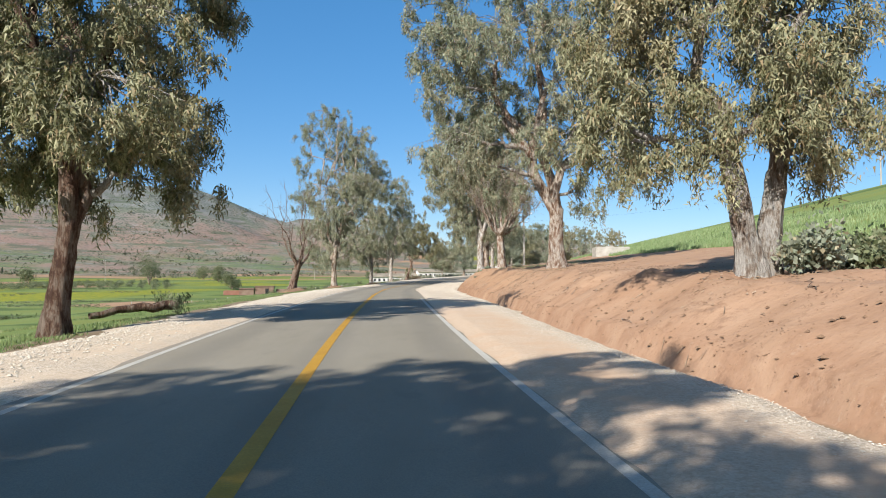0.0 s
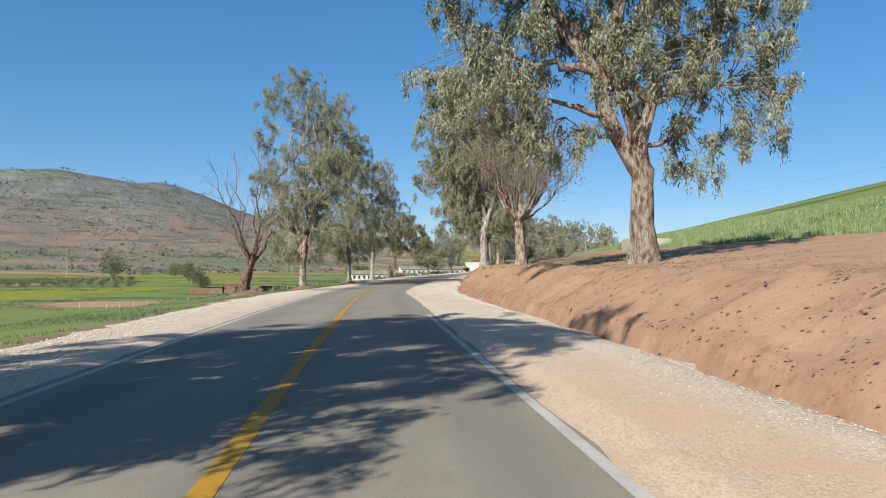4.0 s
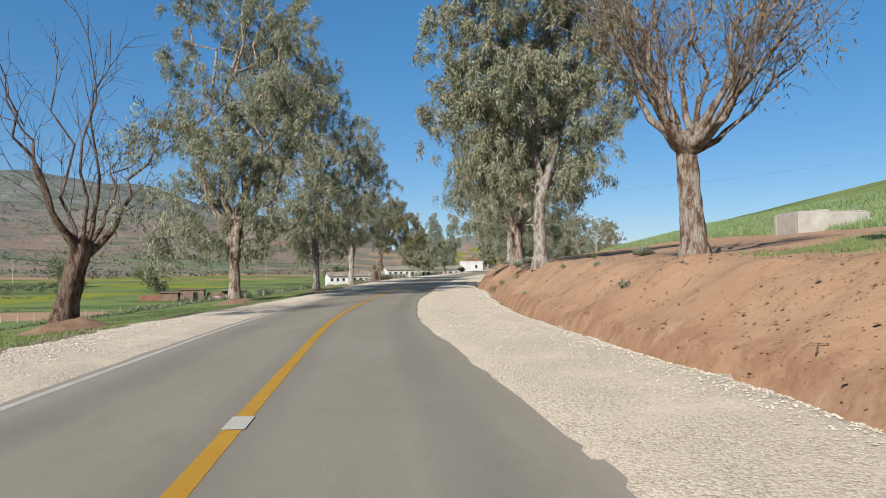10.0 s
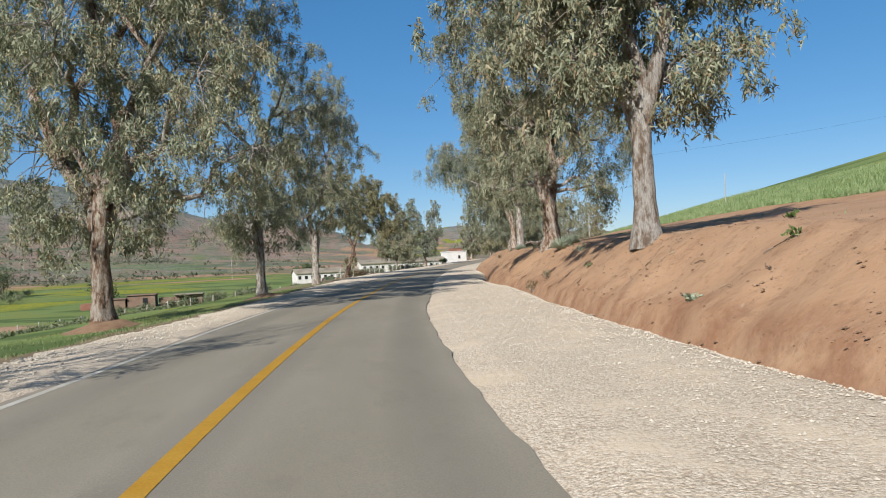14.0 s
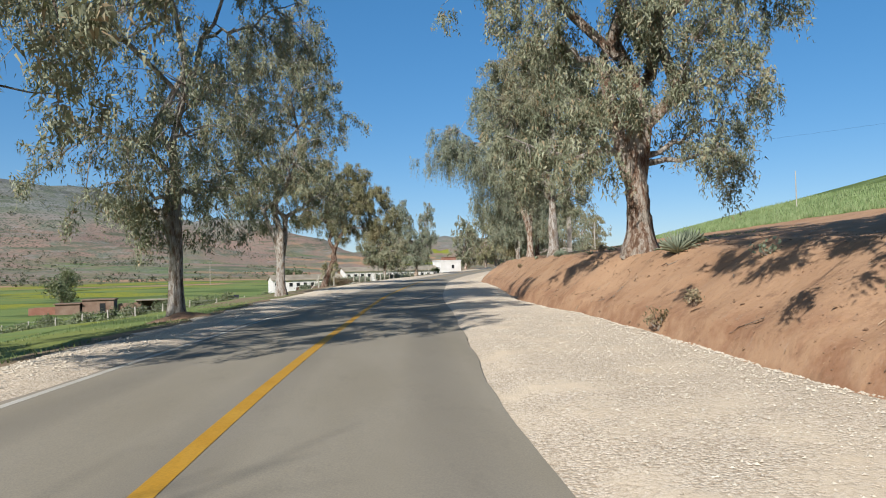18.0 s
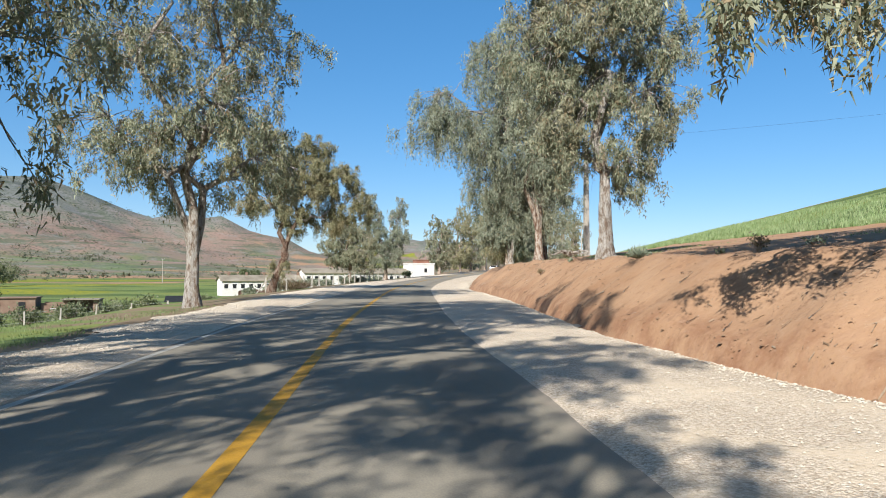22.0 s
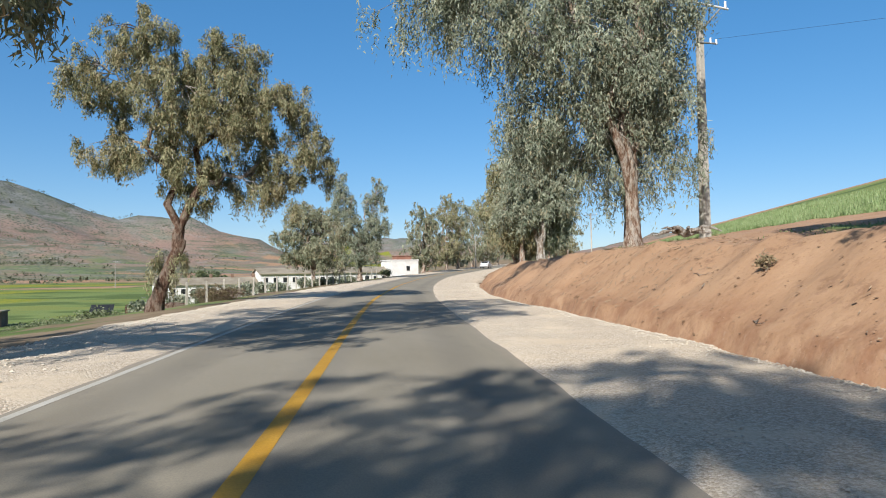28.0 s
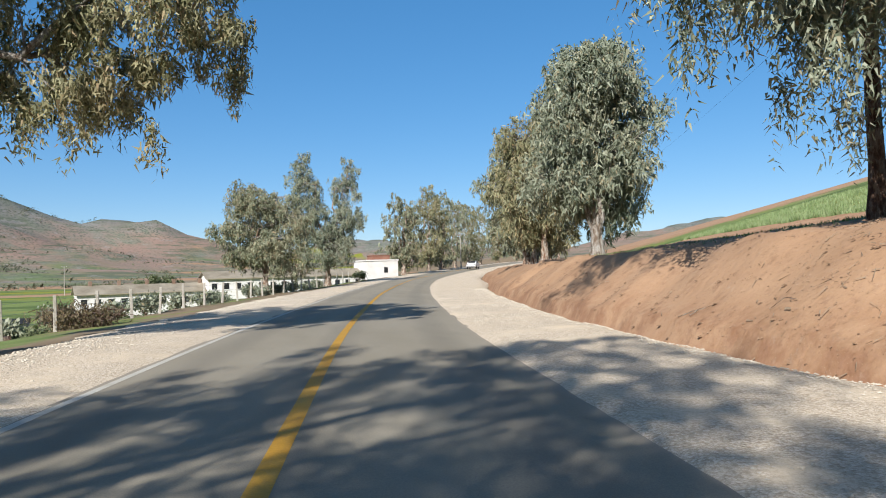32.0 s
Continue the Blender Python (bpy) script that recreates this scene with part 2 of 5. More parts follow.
def leaf_material(name, a, b, brown, share, rust=0.5):
    m = Mat(name, 0.6, 0, 0.18)
    r = m.island()
    c = m.ramp(r, (0.0, a), (1.0 - share - 0.12, b), (1.0 - share, brown), (1.0, brown))
    spray, bough = m.noise(1.5, 2, 0.5), m.noise(0.33, 3, 0.6)
    c = m.mix(m.math("MULTIPLY", m.grey(bough, 0.53, 0.66), rust), c, m.mix(0.65, c, brown))
    c = m.mix(m.grey(spray, 0.38, 0.62), m.mix(0.38, c, (0.02, 0.028, 0.012)), m.mix(0.22, c, (0.46, 0.46, 0.33)))
    m.done(c)
    tr = m.n("ShaderNodeBsdfTranslucent")
    m.link(m.mix(0.4, c, (0.20, 0.24, 0.05)), tr.inputs[0])
    mx = m.n("ShaderNodeMixShader")
    mx.inputs[0].default_value = 0.18
    m.link(m.b.outputs[0], mx.inputs[1])
    m.link(tr.outputs[0], mx.inputs[2])
    m.link(mx.outputs[0], m.t.nodes["Material Output"].inputs[0])
    return m.m


def bark_material(name, a, b, c3):
    m = Mat(name, 0.9, 0, 0.2)
    long, fine = m.noise(4.2, 6, 0.7, (1.5, 1.5, 0.55)), m.noise(15.0, 6, 0.75, (2.2, 2.2, 0.28))
    c = m.ramp(long, (0.40, a), (0.48, b), (0.54, c3))
    c = m.mix(m.grey(fine, 0.38, 0.62), m.mix(0.55, c, (0.05, 0.03, 0.02)), c)
    return m.done(c, m.math("ADD", long, m.math("MULTIPLY", fine, 1.6)), 1.0, 0.09)


M_GROUND = ground_material()
M_ASPHALT = asphalt_material()
M_GRAVEL = gravel_material()
M_STONE = two_tone("limestone_chips", (0.429, 0.361, 0.263), (0.636, 0.570, 0.456), 3, 30, 0.95, 0.2)
M_CLOD = two_tone("earth_clods", (0.176, 0.101, 0.058), (0.274, 0.173, 0.101), 2, 25, 0.95, 0.3)
M_CRUMB = two_tone("earth_crumbs", (0.24, 0.135, 0.075), (0.42, 0.28, 0.175), 1.2, 25, 0.95, 0.2)
M_YELLOW = two_tone("road_paint_yellow", (0.432, 0.216, 0.013), (0.497, 0.274, 0.029), 2.5, 45, 0.7, 0.1)
M_LINE = two_tone("road_paint_white", (0.424, 0.389, 0.307), (0.557, 0.520, 0.439), 1.1, 45, 0.75, 0.1)
M_BARK = bark_material("bark_peeling", (0.19, 0.105, 0.065), (0.37, 0.262, 0.185), (0.54, 0.47, 0.385))
M_BARK_RED = bark_material("bark_red_brown", (0.091, 0.046, 0.03), (0.19, 0.114, 0.076), (0.289, 0.22, 0.167))
M_BARK_PALE = bark_material("bark_pale", (0.24, 0.172, 0.122), (0.43, 0.375, 0.305), (0.57, 0.53, 0.465))
M_LEAF = leaf_material("leaves_grey_green", (0.096, 0.118, 0.064), (0.338, 0.351, 0.233), (0.301, 0.21, 0.118), 0.10)
M_LEAF_OLIVE = leaf_material("leaves_olive", (0.1, 0.105, 0.046), (0.338, 0.314, 0.164), (0.31, 0.214, 0.11), 0.10)
M_LEAF_BLUE = leaf_material("leaves_blue_green", (0.091, 0.123, 0.078), (0.328, 0.356, 0.265), (0.301, 0.246, 0.145), 0.05, 0.3)
M_LEAF_DRY = leaf_material("leaves_dry", (0.091, 0.068, 0.032), (0.182, 0.128, 0.064), (0.237, 0.155, 0.082), 0.3)
M_WHEAT = leaf_material("wheat_blades", (0.145, 0.230, 0.070), (0.229, 0.327, 0.121), (0.254, 0.299, 0.128), 0.12)
M_AGAVE = leaf_material("agave_leaves", (0.17, 0.216, 0.147), (0.278, 0.332, 0.239), (0.201, 0.216, 0.123), 0.1)
M_BUSH = leaf_material("bush_leaves", (0.062, 0.085, 0.035), (0.139, 0.167, 0.07), (0.17, 0.162, 0.085), 0.06)
M_GRASS = leaf_material("grass_blades", (0.077, 0.139, 0.031), (0.155, 0.224, 0.058), (0.232, 0.224, 0.093), 0.12)
M_WHITEWASH = two_tone("whitewash", (0.613, 0.585, 0.528), (0.761, 0.743, 0.706), 0.7, 14, 0.9, 0.2)
M_ROOF = two_tone("weathered_roof_sheet", (0.196, 0.163, 0.111), (0.353, 0.307, 0.229), 0.5, 9, 0.85, 0.3)
M_DARK = two_tone("dark_opening", (0.013, 0.015, 0.016), (0.033, 0.033, 0.033), 2, 20, 0.35, 0.05)
M_MUD = two_tone("mud_brick", (0.176, 0.105, 0.072), (0.261, 0.183, 0.131), 0.6, 8, 0.95, 0.3)
M_BRICK = two_tone("red_brick", (0.222, 0.098, 0.062), (0.287, 0.144, 0.098), 0.8, 12, 0.9, 0.3)
M_WOOD = two_tone("weathered_wood", (0.105, 0.072, 0.049), (0.183, 0.138, 0.098), 3, 30, 0.9, 0.4)
M_METAL = two_tone("galvanised_metal", (0.196, 0.196, 0.189), (0.274, 0.268, 0.255), 3, 30, 0.5, 0.1)
M_CAR = two_tone("car_paint_white", (0.686, 0.686, 0.667), (0.743, 0.743, 0.733), 1, 10, 0.3, 0.0, 0.01, 0.5)
M_RUBBER = two_tone("rubber", (0.013, 0.013, 0.013), (0.026, 0.026, 0.026), 4, 30, 0.9, 0.1)
M_CONCRETE = two_tone("concrete", (0.351, 0.319, 0.260), (0.485, 0.452, 0.385), 1.2, 18, 0.9, 0.3)


# ---- plan of the land ----
def rnd(ix, iy, seed):
    h = np.sin(ix * 127.1 + iy * 311.7 + seed * 74.7) * 43758.5453
    return h - np.floor(h)


def vnoise(x, y, seed=0):
    ix, iy = np.floor(x), np.floor(y)
    fx, fy = x - ix, y - iy
    fx, fy = fx * fx * (3 - 2 * fx), fy * fy * (3 - 2 * fy)
    a, b = rnd(ix, iy, seed), rnd(ix + 1, iy, seed)
    c, d = rnd(ix, iy + 1, seed), rnd(ix + 1, iy + 1, seed)
    return (a + (b - a) * fx) * (1 - fy) + (c + (d - c) * fx) * fy - 0.5


def fbm(x, y, seed=0, octaves=4):
    out, amp = 0.0, 1.0
    for k in range(octaves):
        out = out + amp * vnoise(x * 2**k, y * 2**k, seed + 7 * k)
        amp *= 0.5
    return out


def step(a, b, v):
    t = np.clip((v - a) / (b - a), 0, 1)
    return t * t * (3 - 2 * t)


_Y = np.arange(-460.0, 900.0, 1.0)


def smooth_curve(points, width):
    ys, vs = np.array(points, float).T
    raw = np.interp(_Y, ys, vs)
    k = np.exp(-0.5 * (np.arange(-40, 41) / width) ** 2)
    return np.convolve(np.pad(raw, 40, mode="edge"), k / k.sum(), "valid")


_CX = smooth_curve([(-460, 34), (-30, 2.0), (0, -0.95), (15, -2.1), (26, -2.75), (45, -3.75), (63, -4.42), (70, -4.35), (77.6, -4.05), (81, -3.9), (84.3, -3.65),
                    (87, -3.42), (90, -3.17), (93.2, -2.9), (99.6, -2.27), (105, -1.85), (114, -0.82), (119, -0.1), (122.5, 0.35), (127.6, 1.0), (137, 2.3), (145, 3.5), (155, 5.3), (170, 8.2), (188, 12.3),
                    (205, 16.8), (220, 21.6), (245, 32), (272, 45), (310, 64), (360, 90), (900, 380)], 3.5)
_ZR = smooth_curve([(-460, -4), (-30, -0.1), (0, 0), (25, 0.07), (40, 0.05), (60, -0.07), (72, -0.12), (90, -0.06), (110, 0.03), (130, 0.15),
                    (160, 0.32), (190, 0.6), (220, 1.1), (272, 2.6), (330, 4.2), (400, 5.6), (900, 9)], 5)
_TOE = smooth_curve([(-460, 5.4), (10, 5.5), (30, 6.0), (50, 6.25), (65, 6.5), (80, 6.9), (95, 7.05), (104, 6.2), (115, 6.7), (124, 6.9),
                     (135, 6.7), (144, 6.2), (155, 6.3), (175, 7.0), (190, 8.2), (230, 8.0), (900, 7)], 3)
_SH = smooth_curve([(-460, 5.3), (28, 5.35), (52, 5.8), (62, 5.9), (83, 4.8), (96, 4.9), (108, 5.5), (116, 5.8), (130, 6.5), (145, 6.4),
                    (172, 6.4), (200, 5.5), (900, 5)], 3)
_BANK = smooth_curve([(-460, 1.1), (15, 1.15), (40, 1.42), (62, 1.62), (80, 1.8), (97, 1.75), (117, 1.85), (138, 1.98), (160, 1.55), (185, 1.3), (215, 0.8),
                      (250, 0.5), (900, 0.5)], 6)
_HILL = smooth_curve([(-460, 0.95), (100, 0.98), (150, 0.96), (200, 1.0), (250, 0.94), (350, 0.5), (600, 0.2), (900, 0.15)], 20)


def at(curve, y):
    return np.interp(y, _Y, curve)


def cx(y):
    return at(_CX, y)


def toe_line(y):
    return at(_TOE, y) + 0.22 * fbm(0.0 * y, y * 0.45, 3, 3)


PEAKS = [(-1750, 100, 240, 500), (-1420, 680, 225, 420), (-1080, 1080, 205, 330), (-755, 1365, 186, 270), (-600, 1440, 160, 210), (-456, 1493, 128, 210), (-300, 1540, 104, 170), (-232, 1570, 140, 105), (-120, 1600, 74, 150), (-20, 1700, 54, 230),
         (330, 2600, 110, 420), (700, 2700, 92, 420), (1180, 1750, 118, 420), (1900, 1300, 140, 600)]


def height(x, y):
    """The ground's height at places in the plan."""
    x, y = np.asarray(x, float), np.asarray(y, float)
    u = x - cx(y)
    toe, sh, bank, hill = toe_line(y), at(_SH, y), at(_BANK, y), at(_HILL, y)
    zr = at(_ZR, y)
    # right: ditch, bank and hill
    rise = np.clip((u - toe) / (1.55 + 0.5 * bank), 0, 1)
    rough = fbm(x * 0.55, y * 0.55, 11, 4)
    right = -0.06 * step(toe - 1.2, toe - 0.1, u) - 0.13 * np.exp(-(((u - toe + 0.12) / 0.22) ** 2)) + 0.24 * step(toe - 0.02, toe + 0.2, u) + (bank - 0.14) * (0.75 * rise + 0.25 * rise * rise * (3 - 2 * rise))
    right = right + (0.17 * rough + 0.07 * fbm(x * 2.1, y * 1.6, 13, 3) + 0.24 * fbm(u * 0.35 + 0.3 * y, y * 0.7, 19, 3) * (1 - step(toe + 2.5, toe + 4, u))) * step(toe, toe + 0.7, u) * (1 - 0.6 * step(toe + 4, toe + 9, u))
    top = np.maximum(u - toe - 3.0, 0)
    right = right + 0.115 * np.minimum(top, 13) + hill * (0.246 * np.clip(top - 13, 0, 55) + 0.13 * np.clip(top - 68, 0, 70))
    right = right * (1 - 0.9 * step(260, 420, u))
    # left: verge, falling field, valley
    v = -u
    left = -0.04 * step(sh - 0.6, sh, v) - 0.30 * step(sh, sh + 4.0, v) - (1.2 + 0.9 * step(125, 155, y)) * step(sh + 3.5, sh + 13, v) - 1.9 * step(sh + 11, sh + 40, v)
    left = left + 0.10 * fbm(x * 0.4, y * 0.4, 5, 3) * step(sh, sh + 1.5, v) + 2.0 * step(sh + 10, 200, v) * fbm(x * 0.012, y * 0.012, 21, 4)
    left = left - 2.0 * step(sh + 26, sh + 62, v) * step(70, 120, y) - 0.75 * step(sh + 9, sh + 34, v) * step(70, 110, y) * (1 - step(122, 150, y))
    left = left + 0.022 * np.maximum(v - 260, 0) * (v < 3000)
    side = np.where(u > 0, right, left)
    z = zr * (1 - 0.7 * step(60, 400, v)) + side
    far = 0.0
    for px, py, ph, pr in PEAKS:
        d = np.hypot(x - px, y - py)
        far = far + (ph / (1 + (d / pr) ** 2.2)) ** 4
    far = far ** 0.25
    r = np.hypot(x, y - 60)
    far = far * step(420, 1250, r) * (1.06 + 0.34 * fbm(x * 0.0042, y * 0.0042, 31, 5) - 0.30 * np.abs(fbm(x * 0.0065, y * 0.0065, 37, 4))) + 11 * fbm(x * 0.013, y * 0.013, 41, 4) * step(600, 1100, r)
    z = np.where(r > 330, np.maximum(z, far + np.where(u < 0, -2.5, 0)), z)
    return z


def ground(x, y):
    return float(height(np.array([x]), np.array([y]))[0])


def grid_mesh(name, us, ys, z_of, material, shift=True):
    """A sheet over lines across and along the road; returns object, x, y and u of its points."""
    yy, uu = np.meshgrid(ys, us, indexing="ij")
    uu = uu + (toe_line(yy) - 6.5) * step(2.9, 5.0, uu) * (1 - step(18, 40, uu))
    xx = uu + cx(yy) if shift else uu
    zz = z_of(xx, yy, uu)
    ny, nu = yy.shape
    co = np.stack([xx, yy, zz], -1).reshape(-1, 3)
    i = np.arange(ny * nu).reshape(ny, nu)
    quads = np.stack([i[:-1, :-1], i[:-1, 1:], i[1:, 1:], i[1:, :-1]], -1).reshape(-1, 4)
    return mesh_from(name, co, quads, material, True), co[:, 0], co[:, 1], uu.ravel()


def mesh_from(name, co, faces, material, smooth=False):
    """A mesh object from arrays of points and faces of one size."""
    me = bpy.data.meshes.new(name)
    co, faces = np.asarray(co, np.float32), np.asarray(faces, np.int32)
    me.vertices.add(len(co))
    me.vertices.foreach_set("co", co.ravel())
    n = faces.shape[1]
    me.loops.add(faces.size)
    me.loops.foreach_set("vertex_index", faces.ravel())
    me.polygons.add(len(faces))
    me.polygons.foreach_set("loop_start", np.arange(0, faces.size, n, dtype=np.int32))
    me.polygons.foreach_set("use_smooth", np.full(len(faces), smooth))
    me.update(calc_edges=True)
    me.materials.append(material)
    return new(name, me)


def paint(ob, name, r, g, b, a):
    at_ = ob.data.color_attributes.new(name, "FLOAT_COLOR", "POINT")
    n = len(ob.data.vertices)
    at_.data.foreach_set("color", np.stack([np.broadcast_to(v, n) for v in (r, g, b, a)], -1).astype(np.float32).ravel())


# ---- ground ----
def geo(a, b, n):
    return np.sign(a) * np.geomspace(abs(a), abs(b), n)


US = np.concatenate([geo(-3600, -32, 96), np.arange(-31, -7.5, 0.8), np.arange(-7.4, -2.6, 0.3), np.arange(-2.4, 2.5, 1.2), np.arange(2.6, 6.2, 0.3), np.arange(6.3, 12.5, 0.2),
                     np.arange(12.8, 31, 0.8), geo(32, 3600, 70)])
YS = np.concatenate([geo(-450, -31, 16), np.arange(-30, 170, 0.55), np.arange(175, 215, 0.8), np.arange(216, 300, 2.0), geo(302, 4300, 84)])


def ground_z(x, y, u):
    z = height(x, y)
    inside = step(-3.4, -2.8, u) * (1 - step(2.7, 3.1, u))
    return z - 0.10 * inside - 0.02


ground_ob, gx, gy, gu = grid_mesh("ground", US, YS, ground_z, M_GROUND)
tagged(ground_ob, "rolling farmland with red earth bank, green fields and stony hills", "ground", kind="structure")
toe_, sh_ = at(_TOE, gy), at(_SH, gy)
gr = np.hypot(gx, gy - 60)
v_ = -gu
patch = fbm(gx * 0.016, gy * 0.016, 51, 3)
field_edge = toe_ + 17.0 + 3.0 * fbm(gx * 0.0, gy * 0.03, 61, 2) - 4.5 * step(70, 40, gy) * 0
z_green = np.where(gu > 0, step(-0.8, 0.8, gu - field_edge) * (1 - step(500, 900, gr)) * (1 - step(185, 215, gy)),
                   step(0.2, 1.6, v_ - sh_) * (1 - step(330, 430, v_ + 120 * patch)) * (1 - step(540, 660, gr + 120 * patch)))
strips = np.sin((gy * 0.8 + gx * 0.35) * 0.045 + 2 * patch)
plough = (gu < 0) * step(55, 75, v_) * (1 - step(420, 600, v_)) * step(0.55, 0.8, strips)
brown_band = (gu < 0) * step(-0.22, 0.0, fbm(gx * 0.05, gy * 0.05, 71, 3)) * step(48, 54, v_ + 6 * patch) * (1 - step(88, 96, v_ + 8 * patch)) * step(158, 163, gy) * (1 - step(178, 190, gy))
plough = plough * step(140, 180, v_)
verge_dry = (gu < 0) * step(104, 116, gy) * (1 - step(4.5, 6.5, v_ - sh_)) * (0.55 + 0.9 * fbm(gx * 0.5, gy * 0.5, 17, 3))
z_green = z_green * (1 - 0.9 * plough) * (1 - 0.9 * brown_band) * (1 - np.clip(verge_dry, 0, 1))
z_green = np.maximum(z_green, 0.75 * (gu > 0) * step(0.12, 0.3, fbm(gx * 0.12, gy * 0.12, 81, 3)) * step(2.5, 5, gu - toe_) * step(40, 60, gy) * (1 - step(8, 12, gu - toe_)))
z_red = np.where(gu > 0, step(-0.5, 0.1, gu - toe_) * (1 - step(300, 500, gr)), np.maximum(plough, brown_band) * 0.9)
z_scrub = step(430, 640, gr + 90 * patch) * np.where(gu < 0, step(400, 640, v_ + 110 * patch + 0.35 * np.maximum(gy - 200, 0)), step(300, 500, gr))
z_yellow = (gu < 0) * step(0.16, 0.26, fbm(gx * 0.012, gy * 0.03, 91, 3)) * step(90, 120, v_) * (1 - step(300, 400, v_)) * 0.9
z_yellow = np.maximum(z_yellow, (gu < 0) * step(12, 14, v_) * (1 - step(20, 24, v_)) * step(118, 124, gy) * (1 - step(150, 160, gy)) * 0.8)
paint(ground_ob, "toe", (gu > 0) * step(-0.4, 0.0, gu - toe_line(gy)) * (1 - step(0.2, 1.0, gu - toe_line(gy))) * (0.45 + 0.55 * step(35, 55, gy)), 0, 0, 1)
paint(ground_ob, "zone", z_green, z_red, z_scrub, z_yellow)

# ---- road, shoulders and lines ----
RY = np.concatenate([np.arange(-60, 215, 0.5), np.arange(215, 480, 3.0)])


def wobble(y, seed, size):
    return size * fbm(y * 0.0, y * 0.8, seed, 4)


def strip(name, left_of, right_of, lift, material, lanes=9, ys=RY):
    """A strip along the road between two lines, a little above what it lies on."""
    f = np.linspace(0, 1, lanes)
    yy = np.repeat(ys[:, None], lanes, 1)
    lo, hi = left_of(ys)[:, None], right_of(ys)[:, None]
    uu = lo + (hi - lo) * f
    xx = cx(yy) + uu
    zz = lift(xx, yy, uu)
    i = np.arange(yy.size).reshape(yy.shape)
    quads = np.stack([i[:-1, :-1], i[:-1, 1:], i[1:, 1:], i[1:, :-1]], -1).reshape(-1, 4)
    ob = mesh_from(name, np.stack([xx, yy, zz], -1).reshape(-1, 3), quads, material, True)
    return ob, yy.ravel(), uu.ravel()


def crown(x, y, u):
    return at(_ZR, y) + 0.012 - 0.012 * np.abs(u)


road, ry, ru = strip("road", lambda y: -2.9 + wobble(y, 1, 0.10), lambda y: np.interp(y, [22, 40, 48, 56, 66, 80, 90, 98], [2.72, 2.86, 2.9, 2.82, 2.6, 2.6, 2.8, 2.9]) + wobble(y, 2, 0.09), crown, M_ASPHALT, 13)
paint(road, "lane", (ru + 3.0) / 6.0, 0, 0, 1)
tagged(road, "grey two-lane asphalt country road with dusty edges", "road", kind="structure")


def gravel_z(x, y, u):
    return height(x, y) + 0.012 + 0.022 * fbm(x * 0.9, y * 0.9, 15, 3)


shoulder_r, sy, su = strip("gravel_shoulder", lambda y: np.full_like(y, 2.5), lambda y: toe_line(y) - 0.22 + wobble(y, 4, 0.35), lambda x, y, u: np.where(u < 3.0, at(_ZR, y) - 0.045, gravel_z(x, y, u)), M_GRAVEL, 15)
paint(shoulder_r, "lane", 0, 0.8 * (1 - step(22, 40, sy)) * (1 - step(4.2, 5.0, su)), step(-1.3, -0.5, su - toe_line(sy)), 1)
tagged(shoulder_r, "broad shoulder of pale crushed limestone beside the bank", "shoulder", kind="structure")
shoulder_l, sy, su = strip("gravel_shoulder", lambda y: -at(_SH, y) + wobble(y, 6, 0.7), lambda y: np.full_like(y, -2.6), lambda x, y, u: np.where(u > -3.0, at(_ZR, y) - 0.05, gravel_z(x, y, u)), M_GRAVEL, 11)
paint(shoulder_l, "lane", 0, 0.35 * (1 - step(20, 40, sy)), 0.5 + 0.5 * step(-4.0, -4.6, su), 1)
tagged(shoulder_l, "shoulder of pale gravel along the field side", "shoulder", kind="structure")

line_y = np.arange(-60, 300, 0.5)
centre, _, _ = strip("centre_line", lambda y: np.full_like(y, -0.085), lambda y: np.full_like(y, 0.085), lambda x, y, u: crown(x, y, u) + 0.0025, M_YELLOW, 3, line_y)
tagged(centre, "continuous yellow painted centre line", "road marking", kind="structure")
edge_l, _, _ = strip("edge_line", lambda y: np.full_like(y, -2.78), lambda y: np.full_like(y, -2.66), lambda x, y, u: crown(x, y, u) + 0.0025, M_LINE, 3, line_y)
tagged(edge_l, "worn white painted edge line", "road marking", kind="structure")
edge_r, _, _ = strip("edge_line", lambda y: np.full_like(y, 2.58), lambda y: np.full_like(y, 2.70), lambda x, y, u: crown(x, y, u) + 0.0025, M_LINE, 3, np.arange(-60, 38, 0.5))
tagged(edge_r, "white painted edge line fading under gravel", "road marking", kind="structure")

patch_y = np.arange(48.9, 49.5, 0.1)
mend, _, _ = strip("line_patch", lambda y: np.full_like(y, -0.10), lambda y: np.full_like(y, 0.11), lambda x, y, u: crown(x, y, u) + 0.009, M_LINE, 3, patch_y)
tagged(mend, "short whitish patch across the yellow centre line", "road marking", kind="structure")


# ---- trees ----
def part(name, ob, parent, label=""):
    ob.name = name
    ob.parent = parent
    if label:
        ob["label"] = label
    return ob


def empty(name, x, y, z, rz=0.0):
    ob = new(name)
    ob.matrix_world = pose(x, y, z, 0, 0, rz)
    return ob


